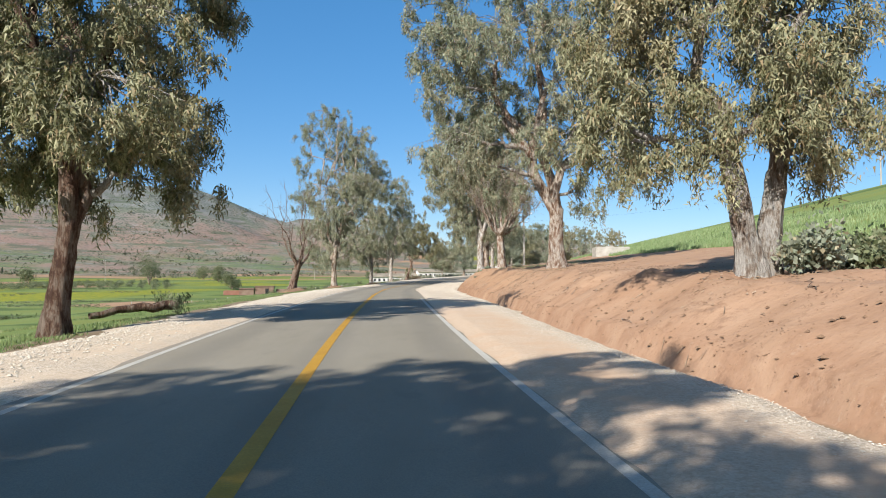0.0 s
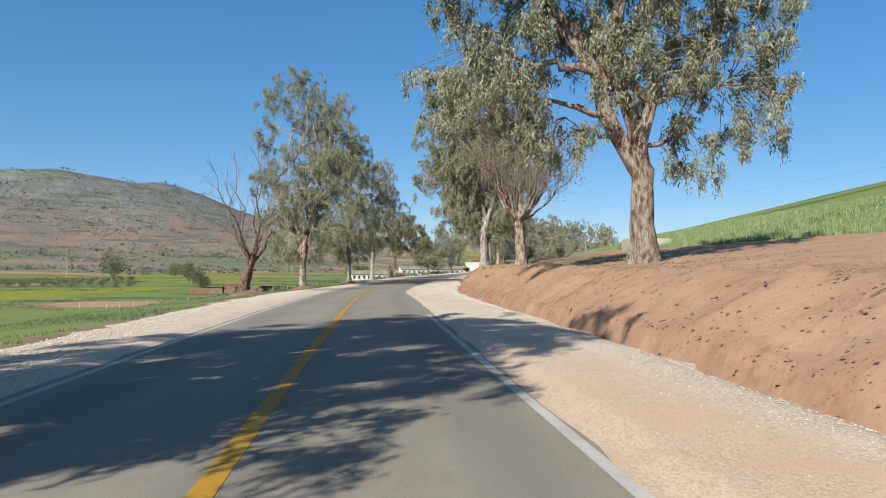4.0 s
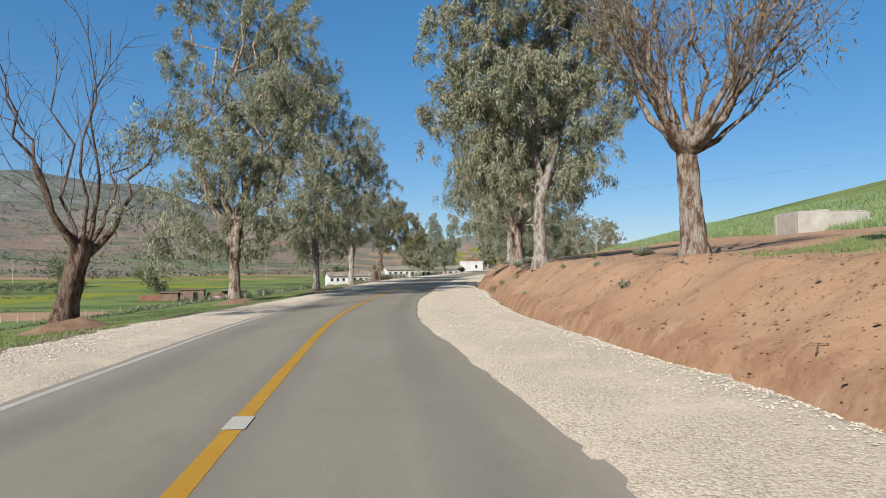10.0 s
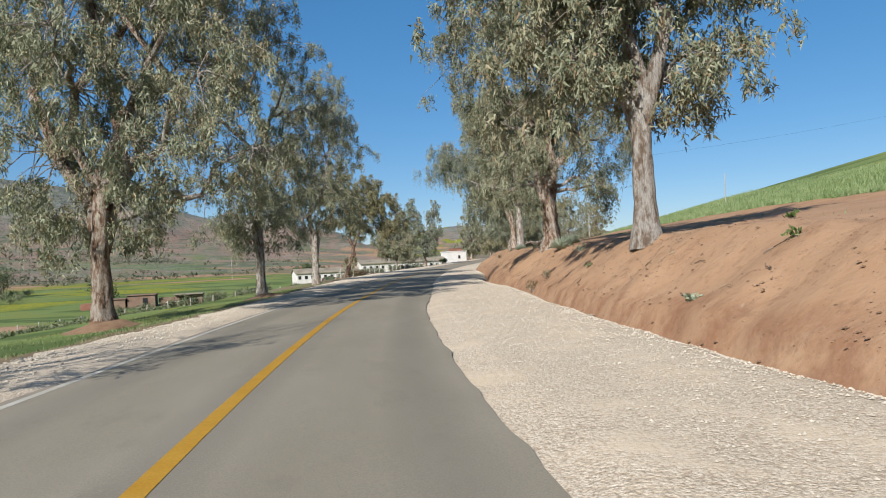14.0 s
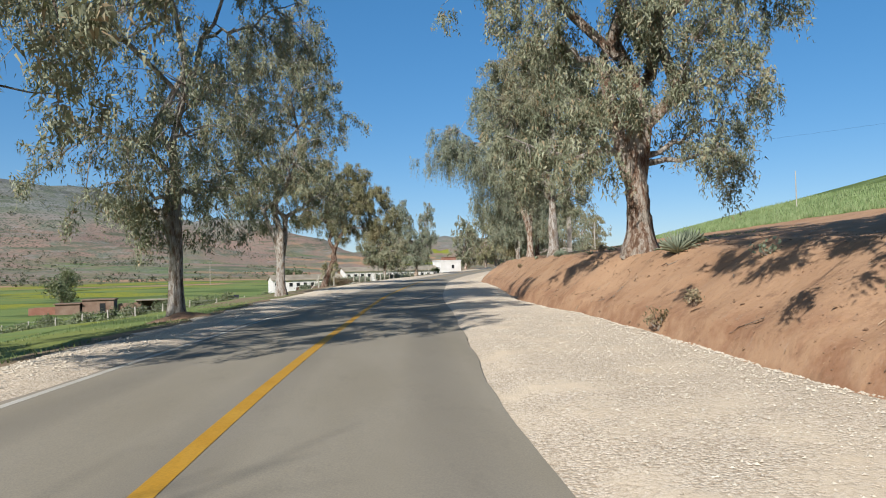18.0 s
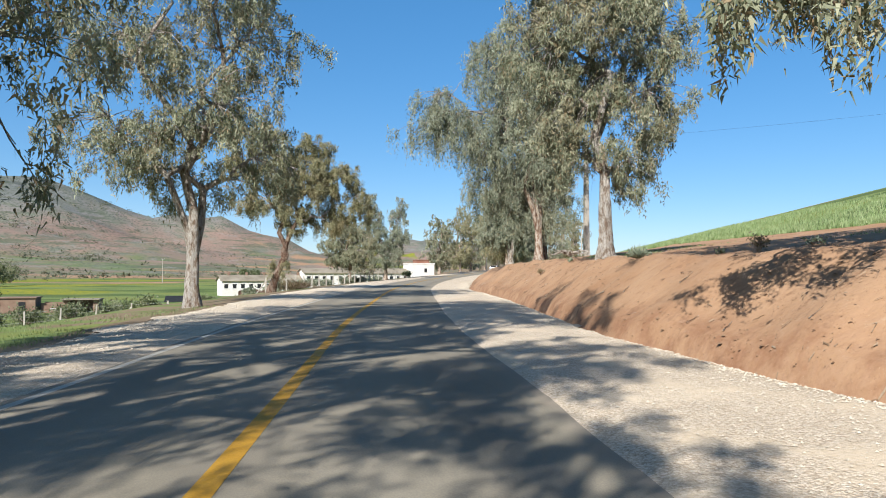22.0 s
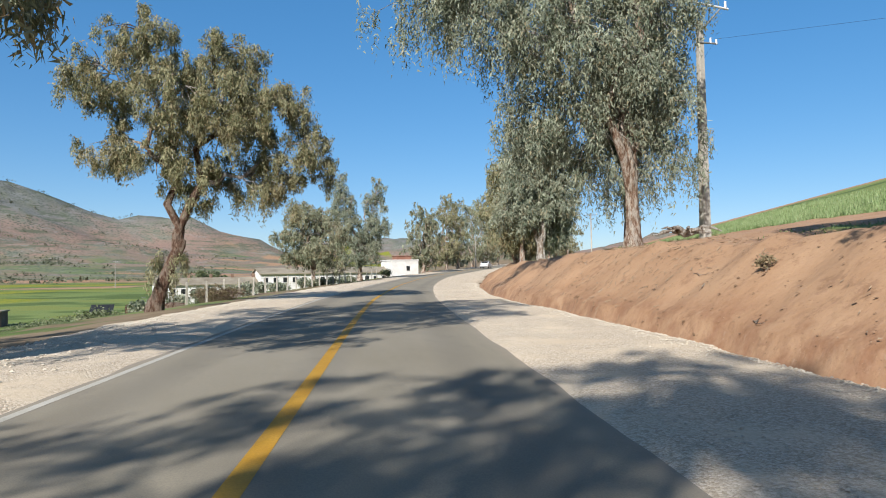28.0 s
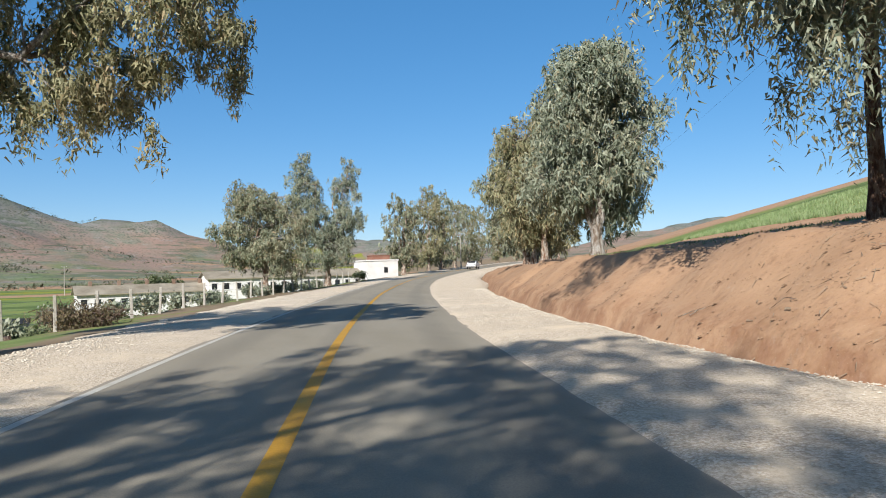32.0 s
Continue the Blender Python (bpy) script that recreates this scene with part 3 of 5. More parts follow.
def tube(points, radii, sides, bumps=0.0, rng=None):
    """Points and quads of a tapering tube along a line."""
    p = np.asarray(points, float)
    t = np.gradient(p, axis=0)
    t /= np.linalg.norm(t, axis=1)[:, None] + 1e-9
    ref = np.array([0.31, 0.87, 0.2])
    a = np.cross(t, ref)
    a /= np.linalg.norm(a, axis=1)[:, None] + 1e-9
    b = np.cross(t, a)
    ang = np.linspace(0, 2 * np.pi, sides, endpoint=False)
    rr = np.asarray(radii, float)[:, None] * np.ones(sides)
    if bumps and rng is not None:
        rr = rr * (1 + bumps * (rng.random((1, sides)) - 0.5) + 0.4 * bumps * (rng.random(rr.shape) - 0.5))
    ring = p[:, None] + rr[..., None] * (np.cos(ang)[None, :, None] * a[:, None] + np.sin(ang)[None, :, None] * b[:, None])
    n = len(p)
    i = np.arange(n * sides).reshape(n, sides)
    j = np.roll(i, -1, axis=1)
    quads = np.stack([i[:-1], j[:-1], j[1:], i[1:]], -1).reshape(-1, 4)
    return ring.reshape(-1, 3), quads


def joined(pieces):
    cos, faces, n = [], [], 0
    for c, f in pieces:
        cos.append(c)
        faces.append(f + n)
        n += len(c)
    return np.concatenate(cos), np.concatenate(faces)


def bend(a, b, rng, sag=0.0, n=7, wild=0.06):
    """A wandering line from a to b; sag lifts (minus: lowers) its middle."""
    f = np.linspace(0, 1, n)[:, None]
    p = np.asarray(a) * (1 - f) + np.asarray(b) * f
    d = np.linalg.norm(np.subtract(b, a))
    p = p + (rng.random((n, 3)) - 0.5) * d * wild * np.sin(np.pi * f)
    p[:, 2] += sag * d * np.sin(np.pi * f[:, 0])
    return p


def leaves(centres, count, size, rng, droop=1.15, width=0.14, strand=1.0, wide=0.15):
    """Narrow leaves on strands that hang from the given places."""
    k = 4
    c = np.repeat(centres, k, 0) + rng.normal(size=(len(centres) * k, 3)) * [wide, wide, wide * 0.7]
    per = max(1, 7 * count // (4 * k))
    n = len(c) * per
    c = np.repeat(c, per, 0)
    f = np.tile(np.linspace(0, 1, per) ** 1.25, len(centres) * k)
    drop = np.repeat(strand * (0.25 + 0.75 * rng.random(len(centres) * k)), per)
    sway = np.repeat(rng.normal(size=(len(centres) * k, 2)) * 0.25, per, 0)
    p = c + rng.normal(size=(n, 3)) * [0.08, 0.08, 0.06]
    p[:, 2] -= drop * f
    p[:, :2] += sway * (drop * f * (1 - 0.4 * f))[:, None]
    d = rng.normal(size=(n, 3)) * 0.75
    d[:, 2] -= droop
    d /= np.linalg.norm(d, axis=1)[:, None]
    s = np.cross(d, rng.normal(size=(n, 3)))
    s /= np.linalg.norm(s, axis=1)[:, None] + 1e-9
    ln = 1.12 * size * (0.6 + 0.8 * rng.random((n, 1)))
    w = ln * width * (0.7 + 0.6 * rng.random((n, 1)))
    co = np.stack([p - s * w, p + s * w, p + d * ln], 1).reshape(-1, 3)
    return co, np.arange(3 * n).reshape(-1, 3)


def trunk_mesh(fork, girth, lean, rng, stems=1):
    pieces, tips = [], []
    for k in range(stems):
        a = 2 * np.pi * k / max(stems, 1) + 0.6
        shift = np.array([np.cos(a), np.sin(a), 0]) * (0.0 if stems == 1 else girth * 0.62)
        n = 14
        f = np.linspace(0, 1, n)
        line = np.outer(f, [0, 0, fork]) + np.outer(f**1.3, lean + shift * (0.0 if stems == 1 else 2.4)) + shift
        line[1:, :2] += np.cumsum((rng.random((n - 1, 2)) - 0.5) * 0.035 * girth / 0.4, 0)
        line[0, 2] -= 0.25
        g = girth if stems == 1 else girth * 0.72
        rad = g * (0.80 + 0.55 * np.exp(-f * fork / 0.4) - 0.12 * f)
        rad = rad * np.clip((1.08 - f) / 0.16, 0.5, 1.0)
        pieces.append(tube(line, rad, 20, 0.30, rng))
        tips.append((line[-2], g * 0.72, (line[-2] - line[-5]) / np.linalg.norm(line[-2] - line[-5])))
    return joined(pieces), tips


def auto_lobes(tall, low, spread, n, rng, puff):
    out = []
    for k in range(n):
        f = (k + 0.5) / n
        a = k * 2.4 + rng.random() * 0.9
        wide = spread * (0.3 + 0.7 * np.sin(np.pi * (0.2 + 0.72 * f))) * (0.45 + 0.3 * rng.random())
        if k % 3 == 0:
            out.append((np.cos(a + 1.4) * spread * 0.36, np.sin(a + 1.4) * spread * 0.36, low + 1.6 + 0.5 * k / 3, 0.24 * spread, 0.2 * spread))
        out.append((np.cos(a) * wide, np.sin(a) * wide, low + (tall - low) * (0.14 + 0.78 * f), puff * spread * (0.6 + 0.4 * rng.random()), (tall - low) / n * 1.35))
    return out


def gum_tree(x, y, tall, spread, fork=3.0, low=2.2, girth=0.42, lean=(0, 0), heads=None, lobes=10, clusters=420, count=64, seed=1, leaf=None, bark=None,
             size=0.19, label="", stems=1, puff=0.5, strand=1.0, away=(0, 0), share=0.92, tuft=0.24, sprouts=0, more=()):
    """A roadside gum: flared trunk, forking limbs and a loose crown of hanging leaves. heads: lobes of the crown as dx, dy, height, radius, half height."""
    rng = np.random.default_rng(seed)
    leaf, bark = leaf or M_LEAF, bark or M_BARK
    z = ground(x, y) - 0.05
    root = tagged(empty("gum_tree", x, y, z), label, "tree", "roadside gum trees")
    lean = np.array([lean[0], lean[1], 0.0])
    (co, fa), tips = trunk_mesh(fork, girth, lean, rng, stems)
    part("trunk", mesh_from("trunk", co, fa, bark, True), root)
    centre = np.array((heads or auto_lobes(tall, low, spread, lobes, rng, puff)) + list(more), float)
    centre[:, 3:] *= 1.12
    centre[:, 0] += lean[0] + away[0] * (centre[:, 2] / tall)
    centre[:, 1] += lean[1] + away[1] * (centre[:, 2] / tall)
    ends = []
    part_of = centre[:, 3] ** 1.5 * centre[:, 4] ** 0.5
    each = np.maximum(4, (clusters * part_of / part_of.sum()).astype(int))
    # the highest lobes are reached by leaders from the fork, the others by limbs that leave a leader
    order = np.argsort(-centre[:, 2])
    leaders = max(2, len(tips), len(order) // 4)
    wood = []
    for turn, k in enumerate(order):
        c0, c1, c2, rx, rz = centre[k]
        end = np.array([c0, c1, c2 + rz * 0.35])
        tip, g, along_stem = tips[turn % len(tips)]
        main = turn < len(tips)
        start, r0 = tip - along_stem * (0.3 if main else 0.4), g * 0.93 if main else min(g * 0.8, 0.11 + 0.024 * max(c2 - tip[2], 0.4) + 0.02 * rx)
        if turn >= leaders:
            pts = np.concatenate([w[0] for w in wood])
            rad = np.concatenate([w[1] for w in wood])
            gap = np.linalg.norm(pts - end, axis=1) + 3.0 * np.maximum(pts[:, 2] - end[2] + 0.25 * np.hypot(*(pts - end)[:, :2].T), 0)
            i = int(np.argmin(gap + 0.35 * np.abs(pts[:, 2] - tip[2])))
            start, r0 = pts[i], min(rad[i] * 0.85, 0.06 + 0.019 * np.linalg.norm(pts[i] - end) + 0.014 * rx)
        n = 11 if turn < leaders else 8
        limb = bend(start, end, rng, 0.04 if turn < leaders else -0.06, n, 0.16)
        limb[0] = start
        r = (0.022 + (r0 - 0.022) * np.linspace(1, 0, n) ** (1.5 if main else 1.0)) * (0.9 + 0.2 * rng.random(n))
        if main:
            # the stem runs on in its own direction before it turns to its head
            limb[1] = 0.45 * limb[1] + 0.55 * (start + along_stem * np.linalg.norm(limb[1] - start))
            r[0] = r0
        wood.append((limb[1:-2], r[1:-2]))
        bits = [tube(limb, r, 11 if main else 7, 0.15, rng)]
        tufts = max(5, each[k] // 2)
        q = rng.normal(size=(tufts, 3))
        q /= np.linalg.norm(q, axis=1)[:, None]
        q *= 0.30 + 0.72 * rng.random((tufts, 1)) ** 0.6
        q *= 1 + 0.35 * fbm(q[:, 0] * 1.7 + 9 * k, q[:, 2] * 1.7 + q[:, 1], seed, 2)[:, None]
        tc = np.array([c0, c1, c2]) + q * [rx, rx, rz]
        tc = tc[tc[:, 2] > low * 0.7]
        wide = np.repeat(tuft * (0.7 + 0.6 * rng.random((len(tc), 1))), 2, 0)
        e = np.repeat(tc, 2, 0) + rng.normal(size=(2 * len(tc), 3)) * wide * [1, 1, 0.75]
        ends.append(e)
        for m, tgt in enumerate(tc):
            near = limb[np.argmin(np.linalg.norm(limb - tgt, axis=1) + 0.3 * np.maximum(limb[:, 2] - tgt[2], 0))]
            mid = bend(near, tgt, rng, 0.08, 4, 0.14)
            bits.append(tube(mid, np.linspace(0.032, 0.010, 4), 3))
        co, fa = joined(bits)
        part("limb", mesh_from("limb", co, fa, bark if turn < leaders else M_BARK_PALE, True), root)
    ends = np.concatenate(ends)
    if sprouts:
        h = fork * (0.25 + 0.75 * rng.random(sprouts))
        a = rng.random(sprouts) * 6.28
        ends = np.concatenate([ends, np.stack([np.cos(a) * (girth + 0.25) + lean[0] * (h / fork) ** 1.3, np.sin(a) * (girth + 0.25) + lean[1] * (h / fork) ** 1.3, h + 0.2], -1)])
    co, fa = leaves(ends, int(count * share), size, rng, strand=0.85 * strand, wide=0.16 * size / 0.17)
    crown_ob = part("crown", mesh_from("crown", co, fa, leaf), root, "loose hanging grey-green leaves")
    crown_ob["kind"] = "stuff"
    return root


def bare_tree(x, y, fork, girth, lean, shoots, tall, wide, seed, bark, label, twigs=9, dry=0, leaf=None, patch=()):
    """A lopped tree: stout trunk, a knobbed head and long thin shoots."""
    rng = np.random.default_rng(seed)
    z = ground(x, y) - 0.05
    root = tagged(empty("bare_tree", x, y, z), label, "tree", "roadside gum trees")
    lean = np.array([lean[0], lean[1], 0.0])
    (co, fa), tips = trunk_mesh(fork, girth, lean, rng)
    part("trunk", mesh_from("trunk", co, fa, bark, True), root)
    tip = tips[0][0]
    ends = []
    for k in range(shoots):
        a = k * 2.4 + rng.random()
        out = wide * (0.25 + 0.75 * rng.random() ** 0.7)
        knee = tip + np.array([np.cos(a) * out * 0.38, np.sin(a) * out * 0.38, 0.5 + 0.9 * rng.random()])
        end = np.array([tip[0] + np.cos(a) * out, tip[1] + np.sin(a) * out, fork + (tall - fork) * (1 - 0.45 * (out / wide) ** 2) * (0.75 + 0.3 * rng.random())])
        line = np.concatenate([bend(tip - [0, 0, 0.4], knee, rng, -0.05, 5, 0.12)[:-1], bend(knee, end, rng, -0.06, 8, 0.13)])
        r0 = girth * (0.2 + 0.16 * rng.random())
        rad = np.concatenate([np.linspace(r0 * 1.25, r0 * 0.8, 4), np.linspace(r0 * 0.62, 0.010, 8)])
        bits = [tube(line, rad, 7, 0.18, rng)]
        for m in range(twigs):
            i = 4 + m % 7
            s0 = line[i]
            d = rng.normal(size=3) * [0.5, 0.5, 0.2] + (line[i] - line[i - 1]) / np.linalg.norm(line[i] - line[i - 1]) * 0.9 + [0, 0, 0.25]
            ln = (0.8 + 1.3 * rng.random()) * wide / 3.2
            e0 = s0 + d / np.linalg.norm(d) * ln
            tw = bend(s0, e0, rng, 0.05, 5, 0.12)
            bits.append(tube(tw, np.linspace(0.018, 0.006, 5), 4))
            ends.append(e0)
            for _ in range(3):
                s1 = tw[1 + int(rng.random() * 3)]
                d2 = d / np.linalg.norm(d) + rng.normal(size=3) * 0.6
                bits.append(tube(bend(s1, s1 + d2 / np.linalg.norm(d2) * ln * 0.7, rng, 0.03, 4, 0.1), np.linspace(0.010, 0.005, 4), 3))
        co, fa = joined(bits)
        part("limb", mesh_from("limb", co, fa, bark, True), root)
    ends = np.array(ends)
    if dry:
        co, fa = leaves(ends[rng.random(len(ends)) < 0.8], dry, 0.15, rng, strand=0.7, wide=0.3)
        part("dry_leaves", mesh_from("dry_leaves", co, fa, M_LEAF_DRY), root, "thin withered brown leaves")["kind"] = "stuff"
    if len(patch):
        pts = np.concatenate([np.array([p[:3]]) + rng.normal(size=(15, 3)) * p[3] * [0.5, 0.5, 0.6] for p in patch])
        co, fa = leaves(pts, 36, 0.14, rng)
        part("crown", mesh_from("crown", co, fa, leaf or M_LEAF), root, "few remaining patches of leaves")["kind"] = "stuff"
    return root


TALL = "tall roadside gum tree with peeling bark and drooping leaves"
# right-hand row, on the bank
gum_tree(6.75, 15.0, 10.0, 3.4, 2.4, 1.6, 0.42, seed=3, leaf=M_LEAF_OLIVE, bark=M_BARK_PALE, clusters=640, stems=2, size=0.115, count=112,
         heads=[(-1.7, 0, 3.5, 1.1, 1.2), (1.6, 0.3, 3.8, 1.3, 1.2), (-2.0, 0, 5.6, 1.5, 1.5), (1.3, 0.5, 5.8, 1.6, 1.5), (0, 0, 7.4, 2.1, 1.6), (-1.5, 1, 8.6, 1.8, 1.3), (1.5, -0.5, 9, 1.7, 1.2), (-0.3, -1.0, 4.6, 1.1, 1.0), (0.2, -0.9, 3.3, 0.9, 0.8), (-1.1, -0.6, 2.9, 0.8, 0.7), (1.3, -0.5, 2.7, 0.9, 0.7), (-2.7, -0.3, 4.6, 1.1, 1.1), (-3.0, 0, 6.6, 1.4, 1.3), (-3.5, 0, 3.2, 0.85, 0.7), (-2.8, -0.3, 2.6, 0.6, 0.5)],
         label="large gum tree with pale twin stems on the red bank")
gum_tree(6.8, 40.2, 18.0, 6.0, 3.6, 3.2, 0.50, seed=5, clusters=1040, size=0.16, count=80, away=(-1.6, 0),
         heads=[(-5.2, 0, 12.6, 2.0, 2.2), (-5.4, 0.6, 15.6, 2.0, 1.9), (-5.0, -0.4, 9.6, 1.9, 1.6), (-4.8, 0, 7.0, 2.6, 1.8), (-2.3, 0, 4.7, 1.2, 1.1), (-3.9, -0.5, 5.6, 1.3, 1.0), (2.2, 0, 4.4, 1.2, 1.2), (-2.6, 1, 9.5, 2.8, 2.0), (3.6, 0, 5.8, 2.0, 1.8), (4.2, 0, 8.4, 2.0, 1.8), (1.5, -1, 10, 2.8, 2.2), (-4.2, 1, 12.5, 2.8, 2.2), (0.5, 0.5, 14, 3, 2.4),
                (3.0, 1, 12.5, 2.6, 2.2), (-1.5, -0.5, 16.6, 2.6, 1.8), (0.5, -1.5, 7.0, 2.0, 1.5), (1.0, 3, 8.5, 2.5, 2.0), (-2.0, -3, 12, 2.2, 1.8)],
         label="massive gum tree with shaggy red-brown bark on the bank")
bare_tree(5.75, 61.7, 3.6, 0.40, (-0.2, 0), 18, 10.6, 4.3, 7, M_BARK, "lopped dead-looking tree with a fan of bare brown shoots", 13, 10)
gum_tree(5.0, 79.5, 19.0, 5.4, 3.6, 3.2, 0.40, seed=8, bark=M_BARK_PALE, clusters=1250, count=68, size=0.18, label=TALL,
         heads=[(-2.6, 0, 5.2, 1.9, 1.7), (1.8, 0.5, 5.0, 1.8, 1.5), (-0.4, 1.5, 6.6, 2.2, 1.8), (-4.0, 0, 8.2, 2.1, 2.2), (-1.4, -1.2, 9.4, 2.3, 2.0), (2.6, 0, 8.4, 2.2, 2.2), (0.6, 1.5, 11.6, 2.6, 2.2), (-3.4, 0.6, 12.4, 2.4, 2.2),
                (3.4, -0.5, 11.8, 2.0, 2.0), (-0.8, -1, 14.4, 2.4, 2.0), (2.4, 0.6, 15, 2.3, 2.0), (-3.0, 0, 16, 2.0, 1.8), (0.2, 0, 17.8, 2.3, 1.6)])
gum_tree(6.9, 97.8, 17.0, 4.8, 2.5, 2.4, 0.50, seed=9, clusters=1100, count=80, size=0.14, strand=1.3,
         heads=[(-4.5, -0.7, 3.5, 0.9, 0.7), (-3.2, -0.8, 3.2, 0.9, 0.7), (-1.7, -1.4, 3.1, 0.8, 0.7), (2.3, -1.2, 3.0, 0.9, 0.8), (-1.2, -1.9, 5.2, 1.1, 1.1), (1.3, -1.8, 6.2, 1.2, 1.2), (0.2, -1.6, 8.0, 1.5, 1.2), (-2.2, 0, 4.6, 1.2, 1.2), (-3.3, 0, 7.2, 1.5, 1.4), (2.6, 0, 4.0, 1.3, 1.2), (3.8, 0.5, 5.8, 1.7, 1.6), (-0.4, 1.4, 6.0, 1.8, 1.5), (-5.0, 0.5, 10, 1.6, 2.0), (-2.0, -1, 9.4, 2.2, 2.0), (1.6, 0.5, 8.8, 2.3, 2.0), (4.6, 0, 9.4, 1.8, 1.8),
                (-3.4, 0, 13, 2.2, 2.0), (0.2, 0.8, 12.4, 2.6, 2.2), (3.2, -0.6, 12.8, 2.2, 2.0), (-1.0, 0, 15.6, 2.3, 1.7), (2.0, 0, 15.8, 2.0, 1.6)], label="stout gum tree forking low with patches of peeling brown bark")
gum_tree(9.36, 117.2, 13.6, 3.4, 2.6, 2.4, 0.34, seed=12, bark=M_BARK_PALE, clusters=860, count=84, size=0.135,
         heads=[(-1.5, 0, 4.2, 1.2, 1.1), (1.4, 0.4, 4.0, 1.3, 1.3), (-2.0, 0, 6.2, 1.6, 1.5), (1.8, 0, 6.4, 1.7, 1.6), (0, 1.0, 7.6, 1.9, 1.6), (-2.6, 0, 8.8, 1.7, 1.7), (2.0, -0.4, 9.0, 1.6, 1.6), (-0.4, -0.8, 10.2, 1.9, 1.6), (-2.2, 0, 11.4, 1.7, 1.3), (1.2, 0.4, 11.6, 1.7, 1.4), (-0.4, 0, 12.8, 1.5, 1.0)], label="gum tree with pale crooked trunk on the bank")
gum_tree(13.1, 138.5, 15.5, 5.0, 2.6, 1.8, 0.36, seed=15, leaf=M_LEAF_BLUE, size=0.155, count=72, clusters=1450, strand=2.1,
         heads=[(-2.6, -0.5, 8.0, 1.8, 1.8), (0.6, -1.3, 9.2, 1.8, 1.8), (1.4, -0.6, 6.2, 1.0, 1.5), (-0.6, -1.4, 7.0, 1.3, 1.4), (-8.0, 0.5, 9.2, 1.7, 1.0), (-6.0, 0.2, 9.8, 1.7, 1.4), (-6.8, 0.3, 11.2, 1.9, 1.5), (-3.6, 0.5, 14.6, 1.9, 1.5), (-1.4, 0.4, 16.2, 1.9, 1.5), (0.8, 0, 12.6, 1.7, 1.8), (-4.6, 0, 7.8, 2.0, 1.6), (-3.2, 0, 9.8, 2.4, 1.8), (-1.6, 0.5, 5.0, 2.0, 2.2), (0.8, 0, 4.4, 1.8, 1.9), (-3.6, 1, 5.2, 1.5, 1.6), (-0.4, 2.0, 4.0, 1.6, 1.6), (0.6, 0.5, 7.4, 1.7, 2.2),
                (-0.8, 0, 11.8, 2.4, 2.2), (0.6, -0.5, 14, 2.0, 1.8), (-2.6, 0, 13, 2.0, 1.6), (1.1, 1, 10.5, 1.6, 1.8)],
         label="gum tree with long weeping foliage reaching over the road")
gum_tree(14.7, 142.2, 10.0, 2.2, 4.2, 4.0, 0.2, seed=16, leaf=M_LEAF_BLUE, clusters=200, bark=M_BARK_RED, label="slender dark-stemmed gum tree beside a larger one")
gum_tree(16.9, 160.3, 10.2, 2.9, 1.6, 1.3, 0.34, seed=17, bark=M_BARK_PALE, leaf=M_LEAF_BLUE, clusters=900, count=44, size=0.24, lobes=9, puff=0.74, label="dense rounded gum tree with pale trunk on the bank")
gum_tree(20.6, 176.0, 10.0, 3.2, 1.8, 1.0, 0.32, seed=40, leaf=M_LEAF_OLIVE, clusters=620, puff=0.66, count=40, size=0.26, label="dense yellow-green gum tree at the bend")
gum_tree(23.5, 186.0, 11.5, 4.0, 1.8, 0.8, 0.42, seed=18, stems=3, clusters=620, puff=0.66, count=40, size=0.26, label="cluster-stemmed gum tree at the bend")
# left-hand row, on the verge
gum_tree(-9.0, -6.3, 13.4, 5.6, 3.0, 2.8, 0.38, seed=20, clusters=1000, share=1.12, label=TALL)
gum_tree(-8.9, 17.0, 13.0, 4.0, 3.1, 2.4, 0.33, seed=21, bark=M_BARK_RED, leaf=M_LEAF_OLIVE, size=0.13, count=104, clusters=1000, lobes=14, lean=(0.35, 0), share=1.12, more=[(-3.0, 0, 7.4, 1.9, 1.6), (-3.6, 0.3, 10.4, 2.0, 1.8), (-3.2, 0, 13.6, 2.1, 1.8), (-1.8, 0.4, 12.6, 1.5, 1.1)], label="dark gum tree with leaning trunk on the verge")
bare_tree(-13.1, 66.2, 3.0, 0.42, (0.75, 0), 7, 11.8, 3.4, 23, M_BARK_RED, "half-dead forked tree with bare upper limbs", 7, 0, M_LEAF, [(2.6, 0, 4.4, 0.9), (2.2, 0, 6.4, 0.6), (3.0, 0, 2.9, 0.5)])
